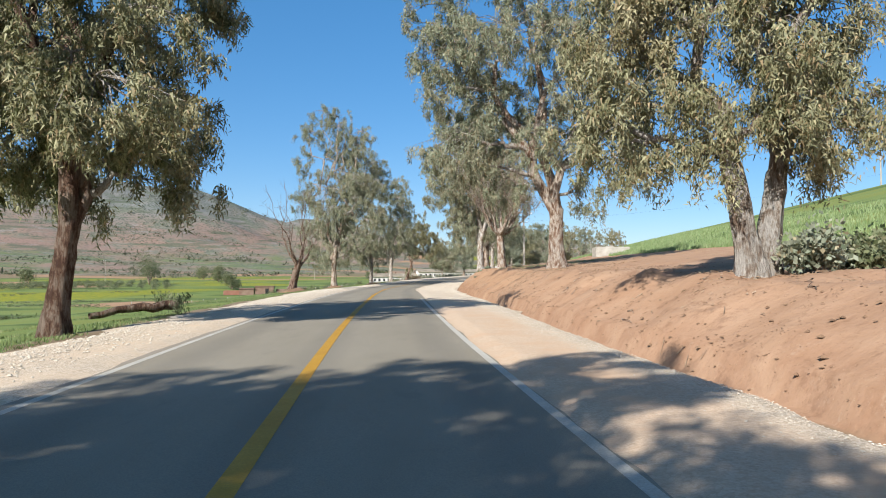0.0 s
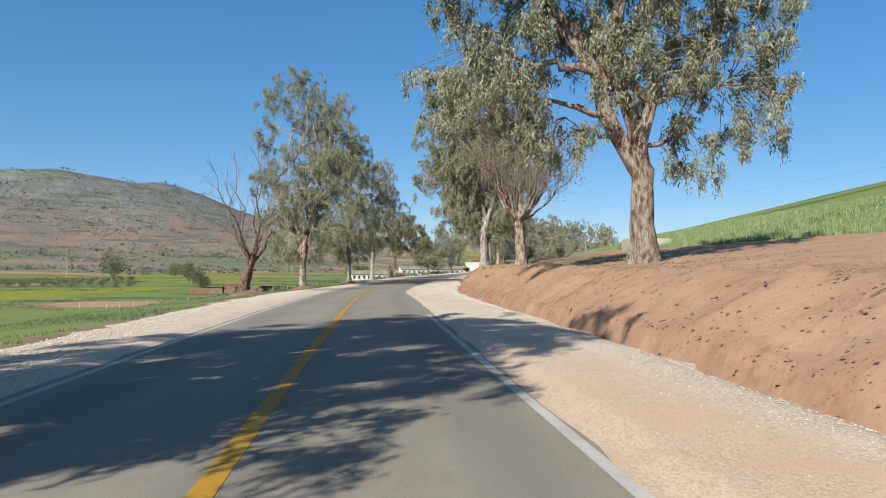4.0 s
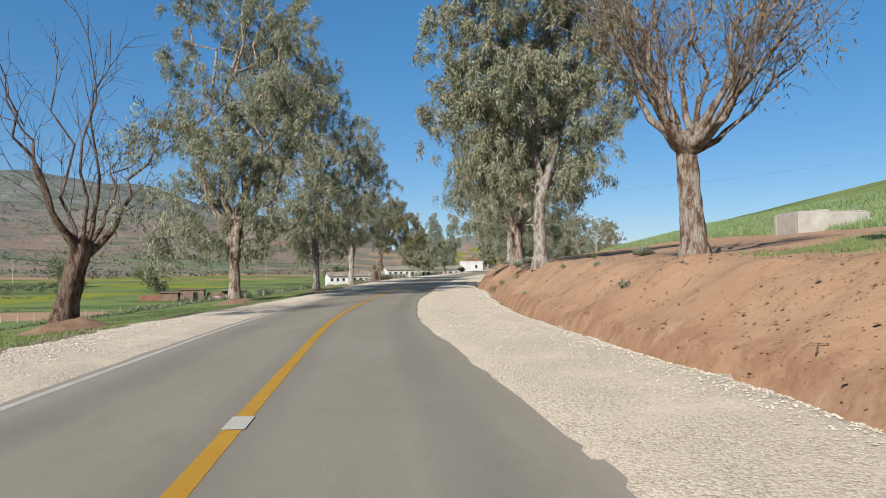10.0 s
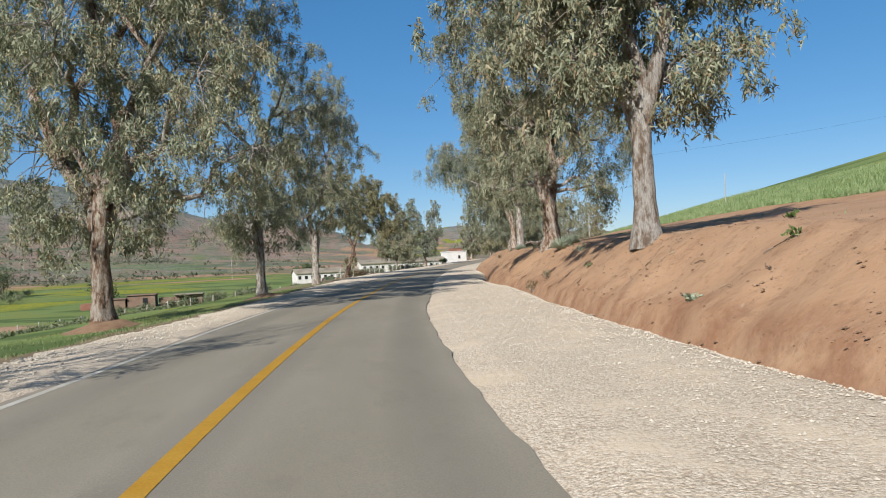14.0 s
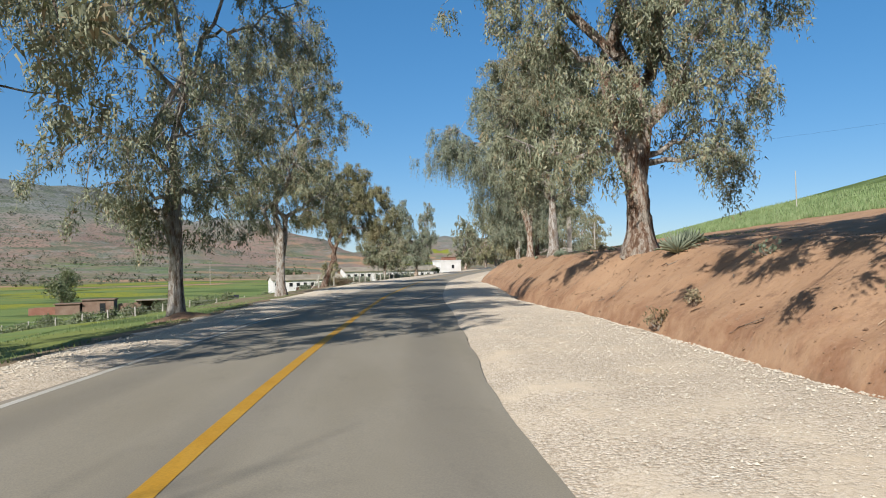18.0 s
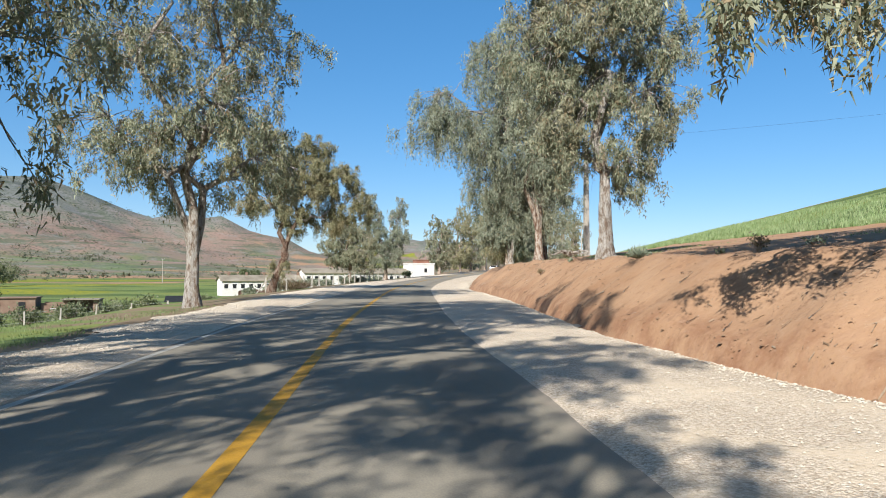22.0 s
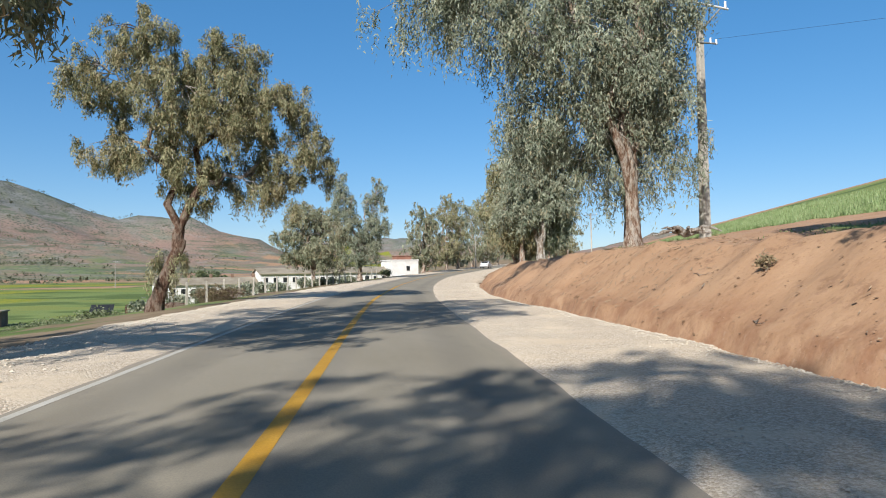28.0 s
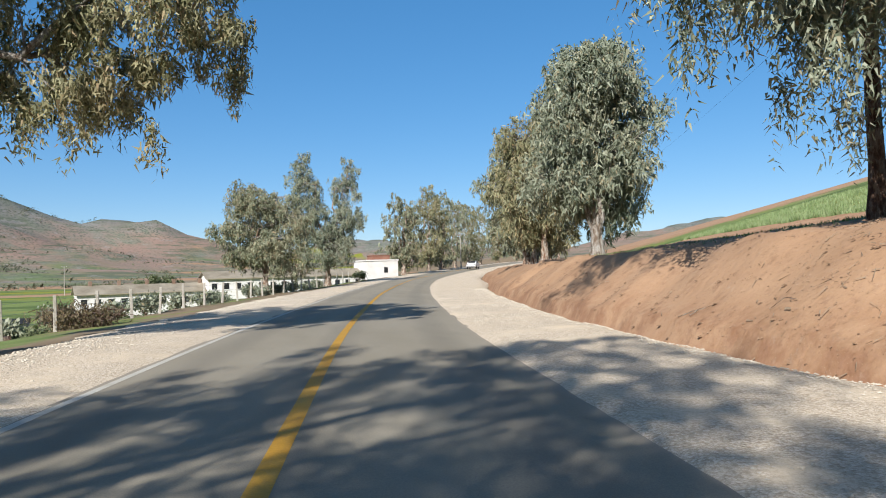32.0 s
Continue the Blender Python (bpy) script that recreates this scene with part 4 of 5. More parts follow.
gum_tree(-11.9, 85.3, 22.5, 4.6, 3.0, 2.2, 0.42, seed=25, bark=M_BARK, clusters=1400, share=0.8, count=78, size=0.145, away=(-0.4, 4.5),
         heads=[(4.0, 2.2, 15.0, 1.9, 1.7), (3.5, -1.4, 17.6, 1.8, 1.6), (4.8, -2.2, 12.4, 1.7, 1.5), (2.6, 3.0, 19.2, 1.7, 2.0), (2.3, 2.5, 16.2, 1.8, 2.0), (3.2, -3.6, 12.6, 1.7, 1.8), (2.4, -4.6, 5.2, 1.7, 1.4), (4.6, -4.4, 8.0, 1.9, 1.7), (0.2, -5.2, 8.6, 1.9, 1.8), (5.4, -1.8, 5.4, 1.5, 1.3), (3.4, -4.0, 11.4, 1.8, 1.7), (-4.4, 0, 15, 1.4, 1.4), (-3.4, 0, 11.5, 2.0, 2.2), (-2.5, 1, 6.0, 2.4, 2.2), (-3.2, 0, 18.5, 1.9, 1.8), (0.3, -1, 8.5, 2.4, 2.2), (0.6, 0, 13.5, 2.4, 2.4), (1.2, 0, 18, 1.7, 2.0),
                (2.0, 0, 13, 1.6, 2.2), (0.2, 0, 20.6, 1.6, 1.8), (-1.6, 0, 21.5, 1.7, 1.6), (3.0, -1, 8.5, 2.2, 2.0), (0, 2, 17, 2.2, 2.0), (0.8, 0, 4.2, 2.2, 1.6), (-2.6, 0, 3.8, 1.6, 1.4), (-0.6, -2, 11, 2.6, 2.4)],
         label="tall gum tree with reddish trunk on the verge")
gum_tree(-8.8, 100.2, 18.0, 4.9, 2.8, 1.7, 0.30, seed=27, bark=M_BARK_PALE, clusters=740, count=70, size=0.14, lobes=11, share=0.78, label="tall gum tree with pale trunk base on the verge")
gum_tree(-7.35, 120.7, 17.4, 5.2, 2.6, 3.7, 0.36, seed=29, bark=M_BARK_PALE, away=(0, -1.2), clusters=900, share=0.78, count=76, size=0.14, lobes=11, label=TALL)
gum_tree(-5.7, 143.5, 12.4, 5.0, 3.0, 4.0, 0.32, bark=M_BARK_RED, lean=(1.15, 0), seed=31, leaf=M_LEAF_OLIVE, size=0.125, count=112, clusters=640, share=1.12,
         heads=[(-3.2, 0, 9.6, 1.4, 1.5), (-1.7, 0, 11.2, 1.4, 1.3), (-2.6, 0.5, 7.2, 1.2, 1.1), (-0.2, -0.8, 9.0, 1.8, 1.6), (1.5, 0.4, 10.6, 1.7, 1.4), (1.6, -0.4, 7.8, 1.9, 1.5), (3.6, 0, 8.5, 1.7, 1.5), (5.0, 0, 6.8, 1.4, 1.1), (3.0, 0.6, 5.8, 1.5, 1.0), (0.8, 0.8, 5.6, 1.3, 1.1), (-0.6, -0.6, 6.2, 1.2, 1.1)],
          sprouts=9, label="rounded gum tree leaning over the fence")
gum_tree(1.9, 190.5, 9.2, 3.4, 2.2, 1.6, 0.28, seed=33, clusters=620, count=44, size=0.22, puff=0.6, label="bushy gum tree in front of the white houses")
gum_tree(8.2, 205.0, 14.6, 3.4, 2.0, 1.4, 0.32, seed=35, leaf=M_LEAF_BLUE, clusters=640, count=44, size=0.22,
         heads=[(-2.5, 0, 12.4, 0.9, 1.7), (-2.4, 0, 10.2, 1.6, 2.0), (-2.0, 0, 7.5, 2.3, 2.4), (2.3, 0, 11.7, 0.8, 1.8), (2.1, 0, 9.5, 1.4, 2.0), (1.6, 0, 6.4, 2.2, 2.2), (0, 0, 4.2, 2.8, 2.0)], label="two-headed gum tree in front of the white houses")
# further along the road
for k, (tx, ty, th, tr) in enumerate([(22, 236, 9, 3.2), (29.5, 252, 11, 4.0), (34, 262, 12.5, 4.4), (43, 285, 12, 4.5), (50, 300, 13, 4.5), (60, 322, 13, 5), (37, 222, 11, 4.2), (43, 236, 12, 4.4),
                                      (53, 258, 12, 4.4), (63, 280, 12, 4.5), (74, 300, 12, 4.6), (30, 205, 11, 3.6), (84, 330, 13, 5), (75, 352, 13, 5)]):
    gum_tree(tx, ty, th * 1.3, tr, 1.8, 0.8, 0.34, seed=60 + k, clusters=200, count=36, size=0.36, puff=0.62, tuft=0.5, leaf=(M_LEAF, M_LEAF_OLIVE, M_LEAF_BLUE)[k % 3], label="distant gum tree along the road")


# ---- houses ----
def box_part(name, parent, x0, x1, y0, y1, z0, z1, material, bevel=0.015, label=""):
    bm = bmesh.new()
    bmesh.ops.create_cube(bm, size=1.0)
    for v in bm.verts:
        v.co = Vector(((x0 + x1) / 2 + v.co.x * (x1 - x0), (y0 + y1) / 2 + v.co.y * (y1 - y0), (z0 + z1) / 2 + v.co.z * (z1 - z0)))
    if bevel:
        bmesh.ops.bevel(bm, geom=bm.edges[:], offset=bevel, segments=1, affect="EDGES")
    me = bpy.data.meshes.new(name)
    bm.to_mesh(me)
    bm.free()
    me.materials.append(material)
    ob = new(name, me)
    ob.parent = parent
    if label:
        ob["label"] = label
    return ob


def row_house(x, y, turn, long, deep, eaves, ridge, windows, base=None, chimneys=0, label=""):
    """A long low whitewashed house: its front along local x, facing local -y."""
    z = (ground(x, y) if base is None else base) - 0.4
    root = tagged(empty("row_house", x, y, z, turn), label, "house")
    t = 0.3
    box_part("wall", root, 0, long, 0, t, 0, eaves, M_WHITEWASH)
    box_part("wall", root, 0, long, deep - t, deep, 0, eaves, M_WHITEWASH)
    box_part("wall", root, 0.003, t, t, deep - t, 0, eaves, M_WHITEWASH)
    box_part("wall", root, long - t, long - 0.003, t, deep - t, 0, eaves, M_WHITEWASH)
    co = np.array([(-0.3, -0.35, eaves), (long + 0.3, -0.35, eaves), (long + 0.3, deep / 2, ridge), (-0.3, deep / 2, ridge), (long + 0.3, deep + 0.35, eaves), (-0.3, deep + 0.35, eaves)], float)
    low = co - [0, 0, 0.12]
    me = bpy.data.meshes.new("roof")
    me.from_pydata([tuple(v) for v in np.concatenate([co, low])], [], [(0, 1, 2, 3), (3, 2, 4, 5), (7, 6, 9, 8), (8, 9, 11, 10), (0, 6, 7, 1), (4, 10, 11, 5), (1, 7, 8, 2), (2, 8, 10, 4), (3, 9, 6, 0), (5, 11, 9, 3)])
    me.materials.append(M_ROOF)
    roof = new("roof", me)
    roof.parent = root
    for gx_ in (0.15, long - 0.15):
        me = bpy.data.meshes.new("gable")
        me.from_pydata([(gx_ - 0.14, 0, eaves), (gx_ - 0.14, deep, eaves), (gx_ - 0.14, deep / 2, ridge - 0.1), (gx_ + 0.14, 0, eaves), (gx_ + 0.14, deep, eaves), (gx_ + 0.14, deep / 2, ridge - 0.1)], [], [(0, 2, 1), (3, 4, 5), (0, 1, 4, 3), (1, 2, 5, 4), (2, 0, 3, 5)])
        me.materials.append(M_WHITEWASH)
        g = new("gable", me)
        g.parent = root
    for k in range(windows):
        wx = long * (k + 0.5) / windows
        w = box_part("window", root, wx - 0.32, wx + 0.32, -0.03, 0.05, eaves - 1.35, eaves - 0.6, M_DARK, 0.0, "small dark window")
        box_part("window_frame", w, wx - 0.40, wx + 0.40, -0.06, 0.0, eaves - 0.6, eaves - 0.52, M_WHITEWASH, 0.0)
        box_part("sill", w, wx - 0.42, wx + 0.42, -0.10, 0.0, eaves - 1.43, eaves - 1.35, M_WHITEWASH, 0.0)
    for k in range(chimneys):
        c0 = long * (k + 0.5) / chimneys
        box_part("chimney", root, c0 - 0.2, c0 + 0.2, deep * 0.5 - 0.2, deep * 0.5 + 0.2, ridge - 0.3, ridge + 0.5, M_MUD, 0.02)
    return root


row_house(-18.9, 219.0, 17, 15.6, 5.0, 2.7, 3.7, 11, -2.0, 5, "long low whitewashed house with sheet roof and chimneys")
row_house(-4.9, 222.0, 16, 20.4, 5.0, 2.6, 3.5, 14, -0.5, 0, "long whitewashed house with a row of small dark windows")
end_z = 0.85
end_house = tagged(empty("end_house", 15.2, 226.5, end_z, 14), "flat-roofed white house at the end of the row by the road", "house")
for w in ((0, 4.6, 0, 0.3), (0, 4.6, 4.7, 5.0), (0.003, 0.3, 0.3, 4.7), (4.3, 4.597, 0.3, 4.7)):
    box_part("wall", end_house, *w, -0.4, 2.6, M_WHITEWASH, 0.02)
box_part("roof", end_house, -0.1, 4.7, -0.1, 5.1, 2.6, 2.78, M_WHITEWASH, 0.02)
box_part("window", end_house, 2.5, 3.05, -0.04, 0.06, 1.0, 1.75, M_DARK, 0.0, "small dark window")


# brick upper storey on the end house
shed = tagged(empty("brick_storey", 16.4, 229.3, end_z + 2.79, 14), "small red brick upper room on the flat roof", "building")
for w in ((0, 2.6, 0, 0.2), (0, 2.6, 1.8, 2.0), (0.003, 0.2, 0.2, 1.8), (2.4, 2.597, 0.2, 1.8)):
    box_part("wall", shed, *w, 0, 0.6, M_BRICK)
box_part("roof", shed, -0.1, 2.7, -0.1, 2.1, 0.6, 0.7, M_BRICK)

# farm of mud brick in the valley
farm = [(-63.5, 217.5, 10, 5.0, 4.0, 1.3, M_BRICK, 0), (-58.6, 217.0, 10, 4.2, 4.5, 1.9, M_MUD, 1), (-54.2, 218.2, 10, 5.5, 5.0, 2.5, M_MUD, 2), (-48.4, 220.4, 10, 3.2, 4.0, 1.7, M_MUD, 0), (-44.9, 220.0, 8, 5.6, 4.5, 2.2, M_MUD, 3)]
for k, (fx, fy, turn, ln, dp, ht, wall_mat, face) in enumerate(farm):
    zb = ground(fx, fy) - 0.4
    ob = tagged(empty("farm_building", fx, fy, zb, turn), ("roofless low yard enclosure of reddish brick", "flat-roofed farm building of brown mud brick", "taller flat-roofed farm building of mud brick", "mud brick shed with a wide dark opening")[face], "building", "farmyard in the valley")
    if face == 3:
        box_part("wall", ob, 0, 0.9, 0, 0.3, 0, ht + 0.4, wall_mat)
        box_part("wall", ob, ln - 0.9, ln, 0, 0.3, 0, ht + 0.4, wall_mat)
    else:
        box_part("wall", ob, 0, ln, 0, 0.3, 0, ht + 0.4, wall_mat)
    box_part("wall", ob, 0, ln, dp - 0.3, dp, 0, ht + 0.4, wall_mat)
    box_part("wall", ob, 0.003, 0.3, 0.3, dp - 0.3, 0, ht + 0.4 - 0.2 * (face == 0), wall_mat)
    box_part("wall", ob, ln - 0.3, ln - 0.003, 0.3, dp - 0.3, 0, ht + 0.4 - 0.1 * (face == 0), wall_mat)
    if face:
        box_part("roof", ob, -0.2, ln + 0.2, -0.3 - 0.5 * (face == 3), dp + 0.2, ht + 0.4, ht + 0.58, M_ROOF if face == 3 else M_MUD)
    if face == 2:
        box_part("door", ob, ln * 0.55, ln * 0.55 + 1.0, -0.04, 0.06, 0.4, 2.3, M_DARK, 0.0)
box_part("awning", ob, -1.6, 1.2, -1.6, -0.9, 1.1, 1.25, M_WHITEWASH, 0.01, "pale sheet leaning at the shed")

# solar panel behind the houses
panel = tagged(empty("solar_panel", -31, 232, ground(-31, 232)), "dark tilted solar panel on short legs", "solar panel")
for px_ in (0.3, 3.0):
    box_part("leg", panel, px_, px_ + 0.08, 0, 0.08, -0.2, 1.0, M_METAL, 0.0)
plate = box_part("panel", panel, 0, 3.4, -0.05, 0.0, 0, 1.7, M_DARK, 0.0)
plate.matrix_local = pose(0, -0.2, 0.75, -50, 0, 0)

# low concrete water tank on the hillside
tank = tagged(empty("water_tank", 17.1, 76.3, ground(18.5, 77) - 0.25, -2), "low weathered concrete water tank on the slope", "water tank")
for w in ((0, 3.6, 0, 0.22), (0, 3.6, 2.2, 2.42), (0.003, 0.22, 0.22, 2.2), (3.38, 3.597, 0.22, 2.2)):
    box_part("wall", tank, *w, -0.4, 1.15, M_CONCRETE, 0.03)
box_part("slab", tank, 0.1, 3.5, 0.1, 2.3, 1.15, 1.22, M_CONCRETE, 0.02)
box_part("hatch", tank, 1.3, 2.0, 0.8, 1.5, 1.22, 1.34, M_CONCRETE, 0.02)
box_part("pipe", tank, 2.9, 2.98, 0.4, 0.48, 1.2, 1.5, M_METAL, 0.0)


# ---- poles and wires ----
def rod(name, parent, a, b, r0, r1, material, sides=8, label=""):
    co, fa = tube(np.linspace(a, b, 4), np.linspace(r0, r1, 4), sides)
    return part(name, mesh_from(name, co, fa, material, True), parent, label)


def concrete_pole(x, y, tall, label, turn=0.0):
    """A tapered rectangular pole with recessed panels and a V-shaped head."""
    root = tagged(empty("utility_pole", x, y, ground(x, y) - 0.3, turn), label, "utility pole")
    bm = bmesh.new()
    bmesh.ops.create_cube(bm, size=1.0)
    for v in bm.verts:
        top = v.co.z > 0
        v.co = Vector((v.co.x * (0.27 if top else 0.42), v.co.y * (0.20 if top else 0.32), tall + 0.3 if top else 0.0))
    bmesh.ops.bevel(bm, geom=bm.edges[:], offset=0.02, segments=1, affect="EDGES")
    me = bpy.data.meshes.new("shaft")
    bm.to_mesh(me)
    bm.free()
    me.materials.append(M_CONCRETE)
    sh = new("shaft", me)
    sh.parent = root
    for k in range(5):
        z0 = 1.0 + k * (tall - 2.5) / 5
        w = 0.42 - 0.15 * (z0 + 0.5) / tall
        box_part("recess", root, -w * 0.28, w * 0.28, -0.175 + 0.055 * z0 / tall, -0.08, z0, z0 + (tall - 2.5) / 5 - 0.35, M_CONCRETE, 0.0, "raised rectangular panel")
    for sx in (-1, 1):
        rod("arm", root, (0, 0, tall - 0.2), (sx * 1.3, 0, tall + 1.05), 0.045, 0.04, M_METAL)
        rod("insulator", root, (sx * 1.6, 0, tall + 1.1), (sx * 1.6, 0, tall + 1.4), 0.06, 0.05, M_CAR)
    rod("crossarm", root, (-1.75, 0, tall + 1.08), (1.75, 0, tall + 1.08), 0.055, 0.055, M_CAR, 8, "pale horizontal bar carrying the wires")
    rod("crossarm", root, (-0.2, -0.12, tall - 0.7), (0.9, -0.12, tall - 0.62), 0.04, 0.04, M_METAL)
    for sx in (0.5, 0.85):
        rod("insulator", root, (sx, -0.12, tall - 0.66), (sx, -0.12, tall - 0.42), 0.05, 0.04, M_CAR)
    return root


concrete_pole(17.3, 140.2, 9.4, "tapered concrete utility pole with metal crossarms on the bank", 15)


def wood_pole(x, y, tall, label, arm=0.9):
    root = tagged(empty("utility_pole", x, y, ground(x, y) - 0.2), label, "utility pole")
    rod("shaft", root, (0, 0, 0), (0, 0, tall), 0.13 if arm else 0.05, 0.09 if arm else 0.035, M_CONCRETE)
    if arm:
        rod("crossarm", root, (-arm, 0, tall - 0.3), (arm, 0, tall - 0.25), 0.05, 0.05, M_METAL)
        for sx in (-arm, 0, arm):
            rod("insulator", root, (sx, 0, tall - 0.25), (sx, 0, tall + 0.05), 0.06, 0.04, M_CAR)
    return root


wood_pole(49, 226, 7.5, "distant pole with a short crossarm on the slope", 1.0)
wood_pole(33, 129, 3.2, "thin mast on the crest of the green hill", 0)
for px_, py_, ph_ in ((-150, 330, 11), (-70, 420, 11), (20, 420, 8), (-210, 260, 11), (38, 262, 7)):
    wood_pole(px_, py_, ph_, "distant slim power pole in the fields", 0.8)
wire_root = tagged(empty("overhead_wires", 17.3, 140.2, 0), "thin overhead wires between the poles", "wire")
for sx, z_a, spans in ((-1.6, 13.3, ((49, 226, 13.5),)), (0.8, 11.4, ((70, 112, 17.0), (49, 226, 13.5)))):
    for tx, ty, tz in spans:
        f = np.linspace(0, 1, 18)[:, None]
        line = np.array([sx, 0, z_a]) * (1 - f) + np.array([tx - 16.8 + sx, ty - 140.0, tz]) * f
        line[:, 2] -= 1.3 * np.sin(np.pi * f[:, 0])
        co, fa = tube(line, np.full(18, 0.005), 4)
        part("wire", mesh_from("wire", co, fa, M_RUBBER), wire_root)
wood_pole(70, 112, 8.0, "slim pole far up the hillside", 0.8)

# ---- field fence ----
fence = tagged(empty("field_fence", 0, 0, 0), "fence of whitish concrete posts with wires along the field", "fence")
FENCE = [(150, -11.2), (175, -10.2), (205, -9.5), (222, -9.5)]
fy_, fu_ = np.array(FENCE, float).T
bm = bmesh.new()
bmesh.ops.create_cube(bm, size=1.0)
for v in bm.verts:
    v.co = Vector((v.co.x * (0.11 if v.co.z > 0 else 0.13), v.co.y * (0.11 if v.co.z > 0 else 0.13), 1.25 if v.co.z > 0 else -0.3))
bmesh.ops.bevel(bm, geom=bm.edges[:], offset=0.012, segments=1, affect="EDGES")
post_me = bpy.data.meshes.new("post")
bm.to_mesh(post_me)
bm.free()
post_me.materials.append(M_CONCRETE)
rng = np.random.default_rng(77)
across = [(x, 158.0 - (x + 66.0) * 0.19) for x in np.arange(-66.0, -12.0, 2.75)]
beside = [(float(cx(y) + np.interp(y, fy_, fu_)), y) for y in np.arange(151.0, 222.0, 3.1)]
for run in (across, beside):
    tops = []
    for k, (xk, yk) in enumerate(run):
        ob = new("post", post_me)
        ob.parent = fence
        zk = ground(xk, yk)
        ob.matrix_local = pose(xk, yk, zk, rng.normal() * 2.5, rng.normal() * 3, rng.random() * 20)
        tops.append((xk, yk, zk))
        if run is beside and k == 0 or run is across and k > len(run) - 3:
            rod("brace", fence, (xk, yk, zk + 1.0), (xk - 0.8, yk - 0.1, zk - 0.15), 0.045, 0.05, M_CONCRETE, 6)
    tops = np.array(tops)
    for h in (0.35, 0.75, 1.1):
        co, fa = tube(tops + [0, 0.07, h], np.full(len(tops), 0.005), 3)
        part("wire", mesh_from("wire", co, fa, M_METAL), fence)


# ---- shrubs and small plants ----
def shrub(name, x, y, radius, tall, label, leaf, seed, count=900, size=0.16, category="shrub", group="", upright=0.2, stems=7, width=0.3, lift=0.0):
    """A bush: stems from the ground and a cloud of short leaves with an uneven outline."""
    rng = np.random.default_rng(seed)
    root = tagged(empty(name, x, y, ground(x, y) - 0.04), label, category, group)
    bits, tips = [], []
    for k in range(stems):
        a, o = rng.random() * 6.28, radius * (0.3 + 0.5 * rng.random())
        tip = np.array([np.cos(a) * o, np.sin(a) * o, lift + (tall - lift) * (0.45 + 0.45 * rng.random())])
        bits.append(tube(bend((0, 0, 0), tip, rng, 0.05, 5, 0.15), np.linspace(0.02 + 0.02 * tall, 0.008, 5), 5))
        tips.append((tip, radius * (0.35 + 0.3 * rng.random())))
    co, fa = joined(bits)
    part("stems", mesh_from("stems", co, fa, M_BARK, True), root)
    c = np.array([t[0] for t in tips])
    r = np.array([t[1] for t in tips])
    pick = rng.integers(0, stems, count)
    p = c[pick] + rng.normal(size=(count, 3)) * (r[pick] * 0.55)[:, None] * [1, 1, 0.8 * tall / (tall + radius) + 0.4]
    p = p[p[:, 2] > 0.02]
    n = len(p)
    d = rng.normal(size=(n, 3))
    d[:, 2] += upright
    d /= np.linalg.norm(d, axis=1)[:, None]
    s = np.cross(d, rng.normal(size=(n, 3)))
    s /= np.linalg.norm(s, axis=1)[:, None] + 1e-9
    ln = size * (0.6 + 0.8 * rng.random((n, 1)))
    w = ln * width
    co = np.stack([p, p + d * ln * 0.5 + s * w, p + d * ln, p + d * ln * 0.5 - s * w], 1).reshape(-1, 3)
    part("foliage", mesh_from("foliage", co, np.arange(4 * n).reshape(-1, 4), leaf), root)["kind"] = "stuff"
    return root


def agave(x, y, radius, seed, label):
    """A rosette of thick pointed leaves, each a part."""
    rng = np.random.default_rng(seed)
    root = tagged(empty("agave", x, y, ground(x, y) - 0.03), label, "plant")
    for k in range(84):
        a, up = k * 2.4, 0.12 + 1.3 * (k / 84)
        ln = radius * (0.8 + 0.35 * rng.random())
        f = np.linspace(0, 1, 5)
        out = ln * np.sin(np.pi / 2 * f) * np.cos(up)
        z = ln * f * np.sin(up) + 0.12 * ln * np.sin(np.pi * f)
        w = radius * 0.032 * np.array([1.0, 1.15, 0.95, 0.6, 0.04])
        d, s = np.array([np.cos(a), np.sin(a), 0]), np.array([-np.sin(a), np.cos(a), 0])
        mid = out[:, None] * d + np.stack([0 * z, 0 * z, z], -1)
        co = np.stack([mid + s * w[:, None] + [0, 0, 0.03], mid - [0, 0, 0.02], mid - s * w[:, None] + [0, 0, 0.03]], 1).reshape(-1, 3)
        i = np.arange(15).reshape(5, 3)
        fa = np.concatenate([np.stack([i[:-1, j], i[:-1, j + 1], i[1:, j + 1], i[1:, j]], -1) for j in (0, 1)])
        part("leaf", mesh_from("leaf", co, fa, M_AGAVE, True), root)
    return root


agave(6.3, 93.6, 0.6, 1, "grey-green agave rosette on the crest of the bank")
agave(6.9, 94.1, 0.5, 2, "smaller agave beside a larger one on the bank")
agave(8.1, 111.4, 0.45, 3, "small bright agave on the earth bank")
agave(8.4, 73.5, 0.5, 4, "small agave rosette on bare red earth")
shrub("shrub", 7.7, 14.4, 0.6, 0.75, "grey-green spiny shrub beside a gum trunk", M_LEAF_BLUE, 11, 2600, 0.12)
shrub("shrub", 8.9, 14.8, 0.7, 0.5, "low green shrub on the bank crest", M_BUSH, 12, 2600, 0.12)
shrub("shrub", 10.4, 15.4, 0.9, 0.32, "spreading green shrub on the bank crest", M_GRASS, 13, 2600, 0.12)
